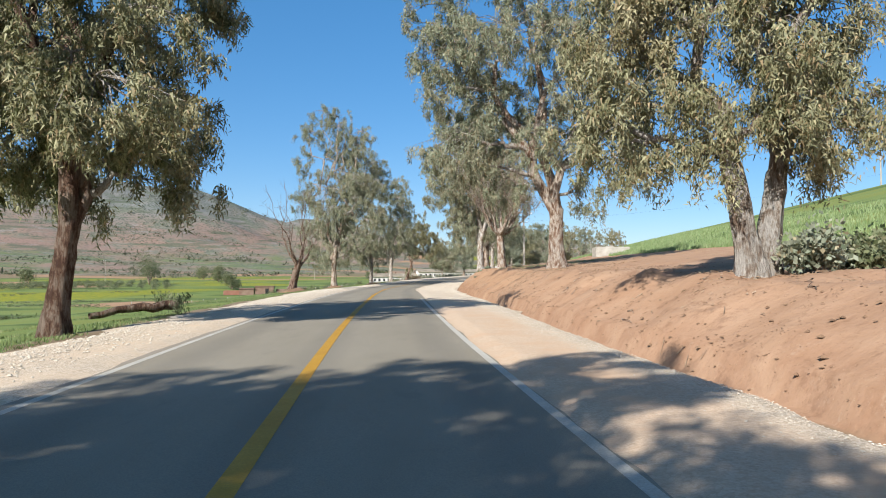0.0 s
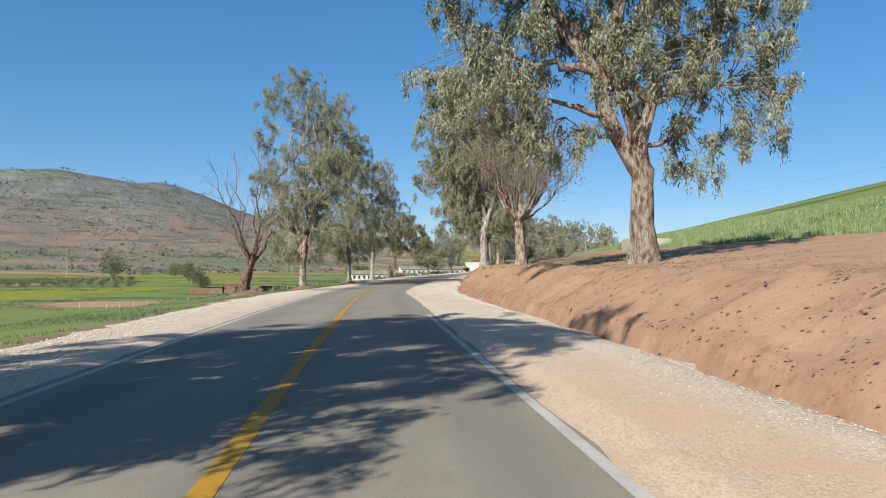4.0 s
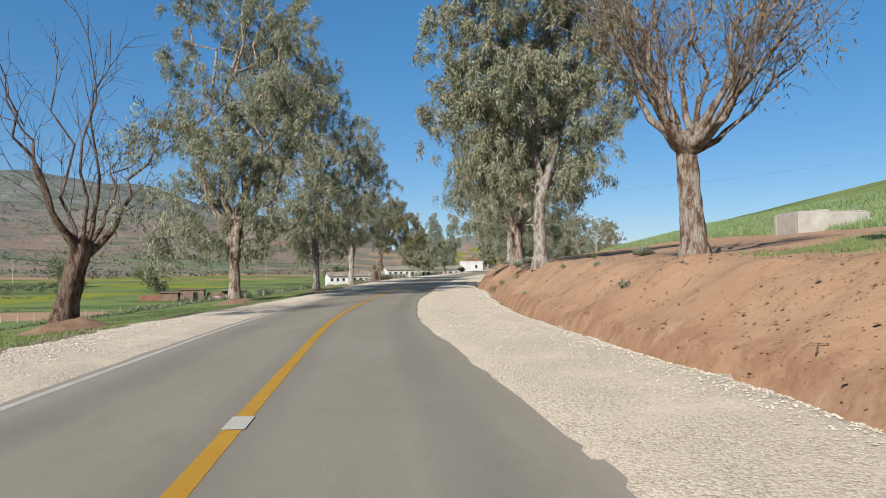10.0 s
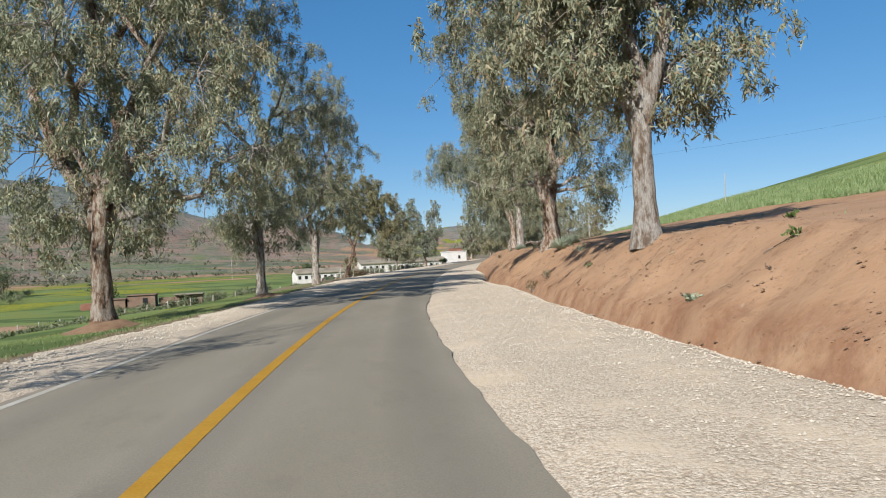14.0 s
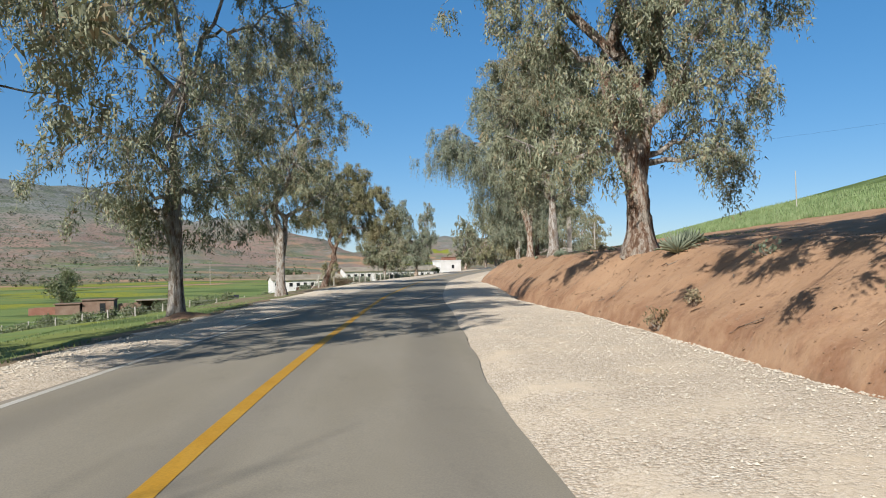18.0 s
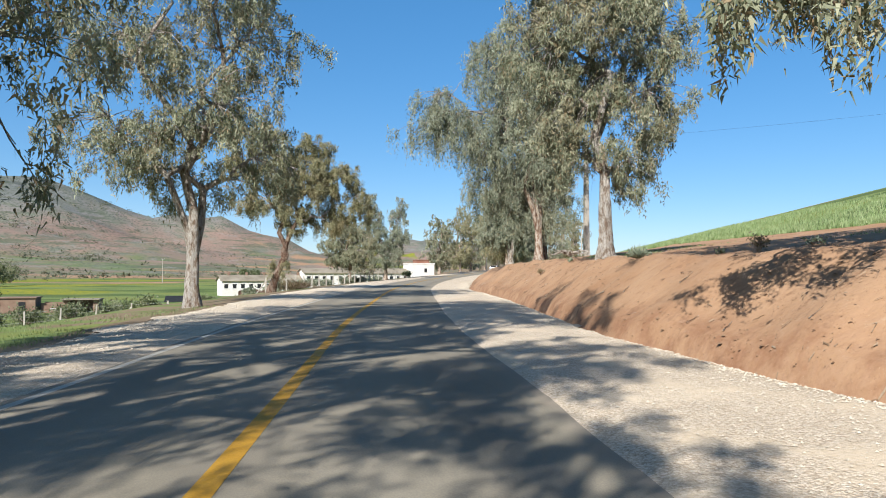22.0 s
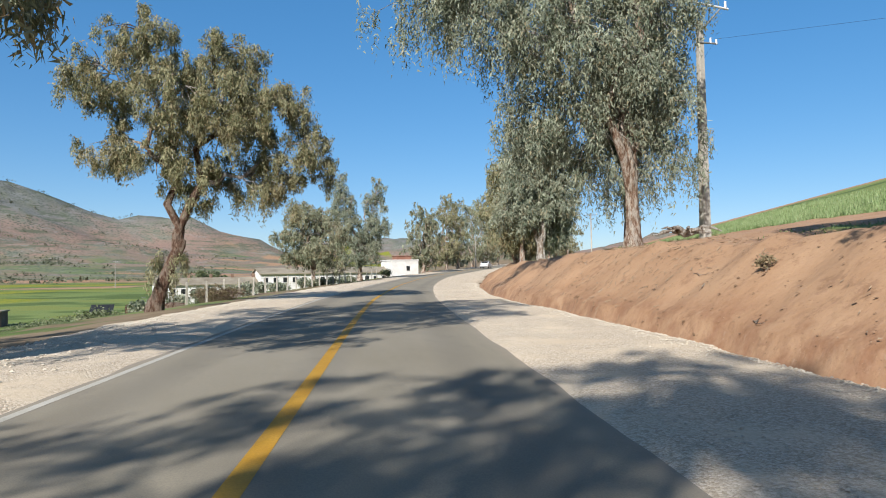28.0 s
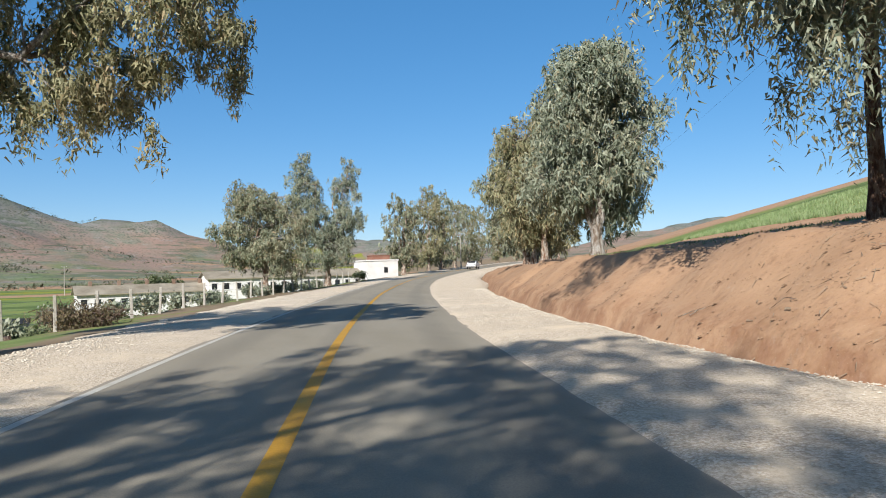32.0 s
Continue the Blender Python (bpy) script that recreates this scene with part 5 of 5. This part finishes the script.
for k, (qx, qy, qr) in enumerate([(6.0, 70.5, 0.35), (4.2, 66.0, 0.22), (6.6, 75.0, 0.3), (5.6, 88.0, 0.5), (4.4, 83.0, 0.25), (7.4, 102.0, 0.3), (7.3, 98.5, 0.45), (9.2, 121.0, 0.3), (4.9, 52.0, 0.25),
                                  (3.4, 60.5, 0.3), (4.3, 71.3, 0.25), (8.0, 106.5, 0.3), (11.3, 127.0, 0.35), (3.0, 72.5, 0.2)]):
    shrub("weed", qx, qy, qr * 0.6, qr * 0.35, "small green weed on the red bank", M_AGAVE if k % 2 else M_GRASS, 30 + k, 70, 0.09, "plant", "weeds on the bank", 0.8, 5)
for k, (qx, qy, qr, qt) in enumerate([(-16, 152, 1.5, 1.6), (-19, 156, 1.7, 1.8), (-13, 163, 1.4, 1.7), (-9.5, 172, 1.5, 1.6), (-14, 171, 1.6, 1.5), (-8, 180, 1.5, 1.8), (-4.5, 186, 1.4, 1.7), (-2.5, 196, 1.2, 1.4),
                                      (-1.0, 200, 1.3, 1.7), (3.5, 208, 1.4, 1.8), (13.2, 219.5, 1.2, 1.7), (-23, 154, 1.8, 1.8), (-27, 156, 1.7, 1.6)]):
    shrub("shrub", qx, qy, qr * 0.72, qt * 0.66, "rounded dark green shrub in the field below the road", M_BUSH, 60 + k, 1000, 0.18, "shrub", "shrubs below the road", 0.2, 8)
for k, (qx, qy, qr, qt) in enumerate([(-115, 292, 4.6, 11.5), (-97, 324, 3.2, 7.5), (-30, 330, 1.1, 3.6), (-26.5, 333, 1.5, 5.6), (-23.5, 336, 1.5, 5.2), (-21, 338, 1.0, 3.4), (20, 350, 3.5, 6), (-185, 330, 4, 7), (-260, 410, 5, 8), (-150, 470, 5, 8), (-70, 250, 3, 5)]):
    shrub("field_tree", qx, qy, qr, qt, "dark green tree standing in the valley fields", M_BUSH, 90 + k, 1800, 0.55, "tree", "trees in the valley", 0.2, 14, 0.3, -qt * 0.35)

for k, (qx, qy, qr, qt) in enumerate([(3.9, 89.5, 0.4, 0.45), (4.3, 88.6, 0.3, 0.35), (7.9, 104.6, 0.35, 0.4), (8.9, 124.5, 0.3, 0.3)]):
    shrub("dry_weed", qx, qy, qr * 0.7, qt, "withered pale brown weed at the foot of the bank", M_LEAF_DRY, 130 + k, 260, 0.06, "plant", "dry weeds along the bank", 0.6, 9)
row_rng = np.random.default_rng(17)
for k, yk in enumerate(np.arange(153.0, 214.0, 3.6)):
    xk = float(cx(yk) + np.interp(yk, fy_, fu_)) - 0.9 - 1.2 * row_rng.random()
    shrub("shrub", xk, yk, 0.45 + 0.3 * row_rng.random(), 0.5 + 0.4 * row_rng.random(), "grey-green bush growing along the fence posts", M_LEAF_BLUE, 200 + k, 900, 0.17, "shrub", "bushes along the fence", 0.3, 9)
for k, xk in enumerate(np.arange(-34.0, -13.0, 3.0)):
    shrub("shrub", xk, 152.5 - (xk + 34.0) * 0.15 + 2.0 * row_rng.random(), 0.9 + 0.4 * row_rng.random(), 1.2 + 0.5 * row_rng.random(), "dark green bush behind the field fence", M_BUSH, 240 + k, 1000, 0.17, "shrub", "bushes along the fence", 0.3, 9)


def mound(x, y, radius, tall, label):
    """A low heap of earth round a trunk."""
    a, f = np.meshgrid(np.linspace(0, 2 * np.pi, 40, endpoint=False), np.linspace(0.03, 1.0, 10))
    px, py = x + radius * f * np.cos(a), y + radius * f * np.sin(a)
    pz = height(px, py) + tall * (1 - f**1.6) * (1 + 0.5 * fbm(px * 2.5, py * 2.5, 23, 3)) - 0.06 * f
    i = np.arange(a.size).reshape(a.shape)
    j = np.roll(i, -1, axis=1)
    quads = np.stack([i[:-1], j[:-1], j[1:], i[1:]], -1).reshape(-1, 4)
    root = tagged(empty("earth_mound", x, y, 0), label, "soil")
    part("soil", mesh_from("soil", np.stack([px - x, py - y, pz], -1).reshape(-1, 3), quads, M_CLOD, True), root)


mound(-12.9, 65.9, 1.5, 0.34, "low heap of red-brown earth round a dead trunk")
mound(-11.8, 85.0, 1.4, 0.3, "low heap of pale brown earth round a gum trunk")
mound(-8.7, 100.0, 1.3, 0.18, "low heap of reddish earth round a pale trunk")
# brush heap and felled log by the fence
heap = tagged(empty("brush_heap", -4.6, 158.0, ground(-4.6, 158.0)), "heap of dry brown branches dumped on the verge", "branches")
rng = np.random.default_rng(5)
for k in range(3):
    bits = []
    for m in range(110):
        a = rng.normal(size=3) * [0.36, 0.3, 0.16] + [(-0.6, 0.1, 0.7)[k], 0, 0.3]
        a[2] = abs(a[2])
        d = rng.normal(size=3) * [0.35, 0.3, 0.22]
        bits.append(tube(bend(a, a + d, rng, 0.1, 4, 0.2), np.linspace(0.02, 0.006, 4), 4))
    co, fa = joined(bits)
    part("brushwood", mesh_from("brushwood", co, fa, M_BARK_RED), heap)["kind"] = "stuff"
pts = rng.normal(size=(70, 3)) * [0.7, 0.35, 0.18] + [0, 0, 0.4]
co, fa = leaves(pts, 32, 0.11, rng, strand=0.25, wide=0.2)
part("dry_leaves", mesh_from("dry_leaves", co, fa, M_LEAF_DRY), heap, "withered brown leaves")["kind"] = "stuff"
log = tagged(empty("felled_log", -7.6, 155.0, ground(-7.6, 155.0) + 0.22, 20), "dark felled tree trunk lying on the verge", "log")
line = bend((-1.6, 0, 0), (1.6, 0.1, 0.02), rng, 0.02, 9, 0.05)
co, fa = tube(line, np.linspace(0.30, 0.24, 9), 12, 0.25, rng)
part("trunk", mesh_from("trunk", co, fa, M_BARK_RED, True), log)
for sx in (-1.62, 1.62):
    rod("cut_end", log, (sx, 0.05 if sx > 0 else 0, 0), (sx * 1.012, 0.05 if sx > 0 else 0, 0), 0.22, 0.2, M_WOOD, 12, "pale sawn end")
# cut bough with a few green shoots on the verge
bough = tagged(empty("felled_bough", -9.5, 23.4, ground(-9.5, 23.4) + 0.10, 38), "mossy cut bough with green shoots lying on the verge", "log")
co, fa = tube(bend((-1.5, 0, 0), (1.2, 0.1, 0.28), rng, 0.02, 8, 0.08), np.linspace(0.10, 0.17, 8), 9, 0.25, rng)
part("trunk", mesh_from("trunk", co, fa, M_BARK_RED, True), bough)
co, fa = leaves(rng.normal(size=(14, 3)) * [0.3, 0.2, 0.14] + [1.1, 0.1, 0.5], 24, 0.12, rng, strand=0.2, wide=0.12)
part("foliage", mesh_from("foliage", co, fa, M_BUSH), bough, "few green shoots")["kind"] = "stuff"
# uprooted stump by the concrete pole
stump = tagged(empty("stump", 15.4, 138.6, ground(15.4, 138.6)), "bleached uprooted stump with roots on the crest of the bank", "stump")
for k in range(9):
    a = k * 0.75
    e = np.array([np.cos(a) * (0.9 + 0.7 * rng.random()), np.sin(a) * 0.7, 0.1 + 0.35 * rng.random()])
    co, fa = tube(bend((0, 0, 0.2), e, rng, 0.12, 6, 0.2), np.linspace(0.13, 0.025, 6), 7, 0.2, rng)
    part("root", mesh_from("root", co, fa, M_BARK_PALE, True), stump)
# roots and sticks on the bank
rng = np.random.default_rng(91)
for k in range(120):
    yk = rng.uniform(6, 150)
    f = rng.uniform(0.2, 2.4)
    xk = float(cx(yk) + toe_line(yk) + f)
    n = 7
    line = bend((xk, yk, 0), (xk + rng.normal() * 0.22 + 0.05, yk + rng.normal() * 0.38, 0), rng, 0, n, 0.25)
    line[:, 2] = height(line[:, 0], line[:, 1]) + 0.02
    ob = tagged(empty("root", xk, yk, 0), "thin brown root exposed on the earth bank", "root", "roots on the bank")
    co, fa = tube(line - [xk, yk, 0], np.linspace(0.007 + 0.009 * rng.random(), 0.003, n), 5)
    part("strand", mesh_from("strand", co, fa, M_BARK, True), ob)


# ---- white car far along the road ----
def small_car(x, y, turn):
    root = tagged(empty("car", x, y, ground(x, y) + 0.06, turn), "small white car standing on the road", "car")
    prof = [(-2.0, 0.35), (-2.05, 0.75), (-1.75, 0.95), (-1.25, 1.02), (-0.7, 1.42), (0.7, 1.46), (1.45, 1.05), (2.0, 0.9), (2.05, 0.45), (2.0, 0.3)]
    bm = bmesh.new()
    rows = []
    for sx in (-0.82, 0.82):
        rows.append([bm.verts.new((sx * (0.84 if z > 1.2 else 1.0), yy, z)) for yy, z in prof])
    for a in range(len(prof)):
        b = (a + 1) % len(prof)
        bm.faces.new((rows[0][a], rows[0][b], rows[1][b], rows[1][a]))
    bm.faces.new(rows[0][::-1])
    bm.faces.new(rows[1])
    bmesh.ops.bevel(bm, geom=bm.edges[:], offset=0.05, segments=2, affect="EDGES")
    me = bpy.data.meshes.new("body")
    bm.to_mesh(me)
    bm.free()
    me.materials.append(M_CAR)
    body = new("body", me)
    body.parent = root
    glass = box_part("windscreen", root, -0.62, 0.62, -1.18, -0.72, 1.06, 1.40, M_DARK, 0.02)
    glass.matrix_local = pose(0, -0.06, 0.02, 0, 0, 0)
    for sx in (-1, 1):
        box_part("side_window", root, sx * 0.79 - 0.02, sx * 0.79 + 0.02, -0.6, 0.8, 1.06, 1.36, M_DARK, 0.0)
        box_part("headlight", root, sx * 0.6 - 0.16, sx * 0.6 + 0.16, -2.08, -2.0, 0.68, 0.82, M_METAL, 0.01)
        for wy in (-1.25, 1.3):
            rod("wheel", root, (sx * 0.72, wy, 0.30), (sx * 0.86, wy, 0.30), 0.30, 0.29, M_RUBBER, 16)
    box_part("bumper", root, -0.78, 0.78, -2.1, -1.98, 0.34, 0.55, M_METAL, 0.03)
    return root


small_car(float(cx(254) + 1.7), 254.0, -26)

# ---- loose stones, clods, grass and wheat ----
OCTA = np.array([(1, 0, 0), (-1, 0, 0), (0, 1, 0), (0, -1, 0), (0, 0, 1), (0, 0, -1)], float)
OCTF = np.array([(0, 2, 4), (2, 1, 4), (1, 3, 4), (3, 0, 4)])


def scatter_stones(name, x, y, z, size, material, rng, label, category):
    n = len(x)
    shape = OCTA[None] * (0.65 + 0.7 * rng.random((n, 6, 1))) * [1, 1, 0.5]
    a = rng.random(n) * 6.28
    c, s = np.cos(a), np.sin(a)
    sx = shape[..., 0] * c[:, None] - shape[..., 1] * s[:, None]
    sy = shape[..., 0] * s[:, None] + shape[..., 1] * c[:, None]
    p = np.stack([sx, sy, shape[..., 2]], -1) * size[:, None, None] + np.stack([x, y, z + 0.25 * size], -1)[:, None]
    fa = (OCTF[None] + 6 * np.arange(n)[:, None, None]).reshape(-1, 3)
    return tagged(mesh_from(name, p.reshape(-1, 3), fa, material), label, category, kind="stuff")


rng = np.random.default_rng(8)


def along(n, y0, y1, power=1.0):
    return y0 + (y1 - y0) * rng.random(n) ** power


# right shoulder: windrow along the bank and loose chips all over
y = along(26000, -6, 175)
u = toe_line(y) - 0.15 - np.abs(rng.normal(size=len(y))) * 0.55
k = u > 3.2
x, y = cx(y[k]) + u[k], y[k]
scatter_stones("gravel", x, y, gravel_z(x, y, u[k]), (0.010 + 0.024 * rng.random(len(x)) ** 2) * (0.6 + 0.4 * step(25, 45, y)), M_STONE, rng, "loose pale limestone chips heaped along the bank", "gravel")
y = along(36000, 30, 155)
u = 3.1 + (toe_line(y) - 3.3) * rng.random(len(y))
x = cx(y) + u
k = fbm(x * 0.5, y * 0.25, 33, 3) + 0.25 * rng.random(len(x)) > 0.1
x, y, u = x[k], y[k], u[k]
scatter_stones("gravel", x, y, gravel_z(x, y, u), 0.009 + 0.016 * rng.random(len(x)) ** 2, M_STONE, rng, "loose pale limestone chips on the shoulder", "gravel")
y = along(24000, -4, 170)
u = -at(_SH, y) + 0.1 + np.abs(rng.normal(size=len(y))) * 0.9
k = u < -3.2
x, y, u = cx(y[k]) + u[k], y[k], u[k]
scatter_stones("gravel", x, y, gravel_z(x, y, u), 0.016 + 0.028 * rng.random(len(x)) ** 2, M_STONE, rng, "loose pale gravel edging the verge", "gravel")
# earth clods on the bank
y = along(15000, 0, 165)
u = toe_line(y) + 4.2 * rng.random(len(y)) ** 1.2
x = cx(y) + u
scatter_stones("earth_clods", x, y, height(x, y) - 0.02, 0.008 + 0.055 * rng.random(len(x)) ** 8, M_CLOD, rng, "crumbled red earth clods on the bank", "soil")
y = along(42000, 0, 150)
u = toe_line(y) + 0.1 + 3.6 * rng.random(len(y))
x = cx(y) + u
k = fbm(x * 0.7, y * 0.7, 83, 3) + 0.3 * rng.random(len(x)) > 0.12
x, y = x[k], y[k]
scatter_stones("earth_clods", x, y, height(x, y) - 0.006, 0.008 + 0.016 * rng.random(len(x)) ** 3, M_CRUMB, rng, "fine crumbled earth lying on the bank", "soil")
y = along(9000, -2, 62)
u = toe_line(y) + 5.5 * rng.random(len(y))
x = cx(y) + u
k = fbm(x * 0.4, y * 0.4, 29, 3) > -0.1
x, y = x[k], y[k]
scatter_stones("earth_clods", x, y, height(x, y) - 0.02, 0.012 + 0.045 * rng.random(len(x)) ** 5, M_CLOD, rng, "stony brown rubble strewn over the bank", "soil")


def scatter_blades(name, x, y, tall, material, label, category, width=0.02, splay=0.35):
    n = len(x)
    z = height(x, y) - 0.02
    a = rng.random(n) * 6.28
    side = np.stack([np.cos(a), np.sin(a), 0 * a], -1) * width * (0.6 + 0.8 * rng.random((n, 1)))
    lean = rng.normal(size=(n, 3)) * splay
    lean[:, 2] = 1.0
    t = tall * (0.55 + 0.75 * rng.random(n))
    p = np.stack([x, y, z], -1)
    co = np.stack([p - side, p + side, p + lean * t[:, None]], 1).reshape(-1, 3)
    return tagged(mesh_from(name, co, np.arange(3 * n).reshape(-1, 3), material), label, category, kind="stuff")


y = along(60000, 4, 120, 1.15)
u = -at(_SH, y) - 0.3 - 11 * rng.random(len(y)) ** 1.4
x = cx(y) + u
k = (fbm(x * 0.35, y * 0.35, 44, 3) > -0.12) & ((y < 70) | (rng.random(len(y)) < 0.5))
scatter_blades("verge_grass", x[k], y[k], 0.075, M_GRASS, "short green grass on the roadside verge", "grass", 0.012)
y = along(80000, 20, 185)
u = toe_line(y) + 17.0 + 3.0 * fbm(0.0 * y, y * 0.03, 61, 2) + 16 * rng.random(len(y)) ** 1.8
x = cx(y) + u
scatter_blades("wheat", x, y, 0.30, M_WHEAT, "young green wheat on the hillside", "crop", 0.02, 0.22)
y = along(16000, 45, 170)
u = toe_line(y) + 3.0 + 8 * rng.random(len(y))
x = cx(y) + u
k = fbm(x * 0.12, y * 0.12, 81, 3) > 0.12
scatter_blades("grass_tufts", x[k], y[k], 0.09, M_GRASS, "patchy green grass on the bank top", "grass", 0.016)
# orchard and hedge bushes, far down in the valley
row, col = np.meshgrid(np.arange(11), np.arange(17), indexing="ij")
n = row.size
bx = (-160 + 4.4 * col - 2.5 * row).ravel() + rng.normal(size=n) * 0.4
by = (236 + 6.5 * row + 0.5 * col).ravel() + rng.normal(size=n) * 0.4
k = rng.random(n) < 0.86
bx, by = bx[k], by[k]
cl = np.stack([bx, by, height(bx, by) + 0.95], -1)
p = np.repeat(cl, 150, 0) + rng.normal(size=(len(cl) * 150, 3)) * [0.58, 0.58, 0.42] * np.repeat(0.7 + 0.6 * rng.random((len(cl), 1)), 150, 0)
w = rng.normal(size=(len(p), 3)) * 0.14
v2 = rng.normal(size=(len(p), 3)) * 0.14
co = np.stack([p - w, p + v2, p + w], 1).reshape(-1, 3)
tagged(mesh_from("orchard", co, np.arange(len(co)).reshape(-1, 3), M_BUSH), "rows of small round orchard trees in the valley", "orchard", kind="stuff")
# low weeds and tussocks in the fields below the road
n = 3600
by = 45 + 190 * rng.random(n)
bx = cx(by) - 26 - 130 * rng.random(n) ** 1.3
k = fbm(bx * 0.03, by * 0.05, 57, 3) > -0.02
bx, by = bx[k], by[k]
big = 0.5 + rng.random((len(bx), 1)) ** 2 * 1.1
cl = np.stack([bx, by, height(bx, by) + 0.10], -1)
p = np.repeat(cl, 44, 0) + rng.normal(size=(len(cl) * 44, 3)) * [0.55, 0.55, 0.13] * np.repeat(big, 44, 0)
w = rng.normal(size=(len(p), 3)) * 0.085
v2 = rng.normal(size=(len(p), 3)) * 0.085
co = np.stack([p - w, p + v2, p + w], 1).reshape(-1, 3)
tagged(mesh_from("field_weeds", co, np.arange(len(co)).reshape(-1, 3), M_BUSH), "low dark green weeds in the fields below the road", "weeds", kind="stuff")
n = 30000
bx, by = -1500 * rng.random(n) ** 0.8 - 60, 190 + 1350 * rng.random(n)
hz = height(bx, by)
k = fbm(bx * 0.011, by * 0.011, 66, 4) + 0.18 * step(60, 130, hz) - 0.5 * (1 - step(420, 560, np.hypot(bx, by - 60))) > 0.03
bx, by, hz = bx[k], by[k], hz[k]
big = 0.45 + 1.1 * rng.random((len(bx), 1)) ** 2.5
cl = np.stack([bx, by, hz + 0.7], -1)
p = np.repeat(cl, 8, 0) + rng.normal(size=(len(cl) * 8, 3)) * [1.25, 1.25, 0.8] * np.repeat(big, 8, 0)
w = rng.normal(size=(len(p), 3)) * 0.7 * np.repeat(big, 8, 0)
v2 = rng.normal(size=(len(p), 3)) * 0.7 * np.repeat(big, 8, 0)
co = np.stack([p - w, p + v2, p + w], 1).reshape(-1, 3)
M_SCRUB = leaf_material("hill_scrub_leaves", (0.035, 0.042, 0.026), (0.095, 0.105, 0.06), (0.12, 0.10, 0.06), 0.1, 0.2)
tagged(mesh_from("hill_scrub", co, np.arange(len(co)).reshape(-1, 3), M_SCRUB), "scattered dark scrub bushes on the hills", "scrub", kind="stuff")
# strips of shed bark and dry twigs under the trees on the bank
M_LITTER = two_tone("shed_bark", (0.196, 0.118, 0.065), (0.366, 0.281, 0.189), 2, 30, 0.9, 0.2)
spots = [(6.8, 39.0, 3.2, 900), (4.6, 36.5, 2.4, 500), (6.75, 15.0, 2.6, 450), (5.4, 60.5, 1.8, 200), (5.0, 79.0, 2.4, 350), (6.9, 97.5, 2.6, 400), (8.9, 116.5, 2.4, 350), (12.0, 136.5, 2.8, 800), (10.0, 131.0, 2.2, 500)]
px = np.concatenate([sx + rng.normal(size=n) * r * 0.6 for sx, sy, r, n in spots])
py = np.concatenate([sy + rng.normal(size=n) * r * 0.9 for sx, sy, r, n in spots])
k = px - cx(py) > toe_line(py) - 0.1
px, py = px[k], py[k]
a = rng.random(len(px)) * np.pi
ln = 0.02 + 0.09 * rng.random(len(px)) ** 2
d = np.stack([np.cos(a), np.sin(a)], -1) * ln[:, None]
w = np.stack([-np.sin(a), np.cos(a)], -1) * (0.003 + 0.006 * rng.random((len(px), 1)))
c = np.stack([px, py], -1)
four = np.stack([c - d - w, c + d - w, c + d + w, c - d + w], 1).reshape(-1, 2)
co = np.stack([four[:, 0], four[:, 1], height(four[:, 0], four[:, 1]) + 0.004 + 0.03 * rng.random(len(four))], -1)
tagged(mesh_from("bark_litter", co, np.arange(len(co)).reshape(-1, 4), M_LITTER), "strips of shed bark and twigs strewn over the bank", "litter", kind="stuff")
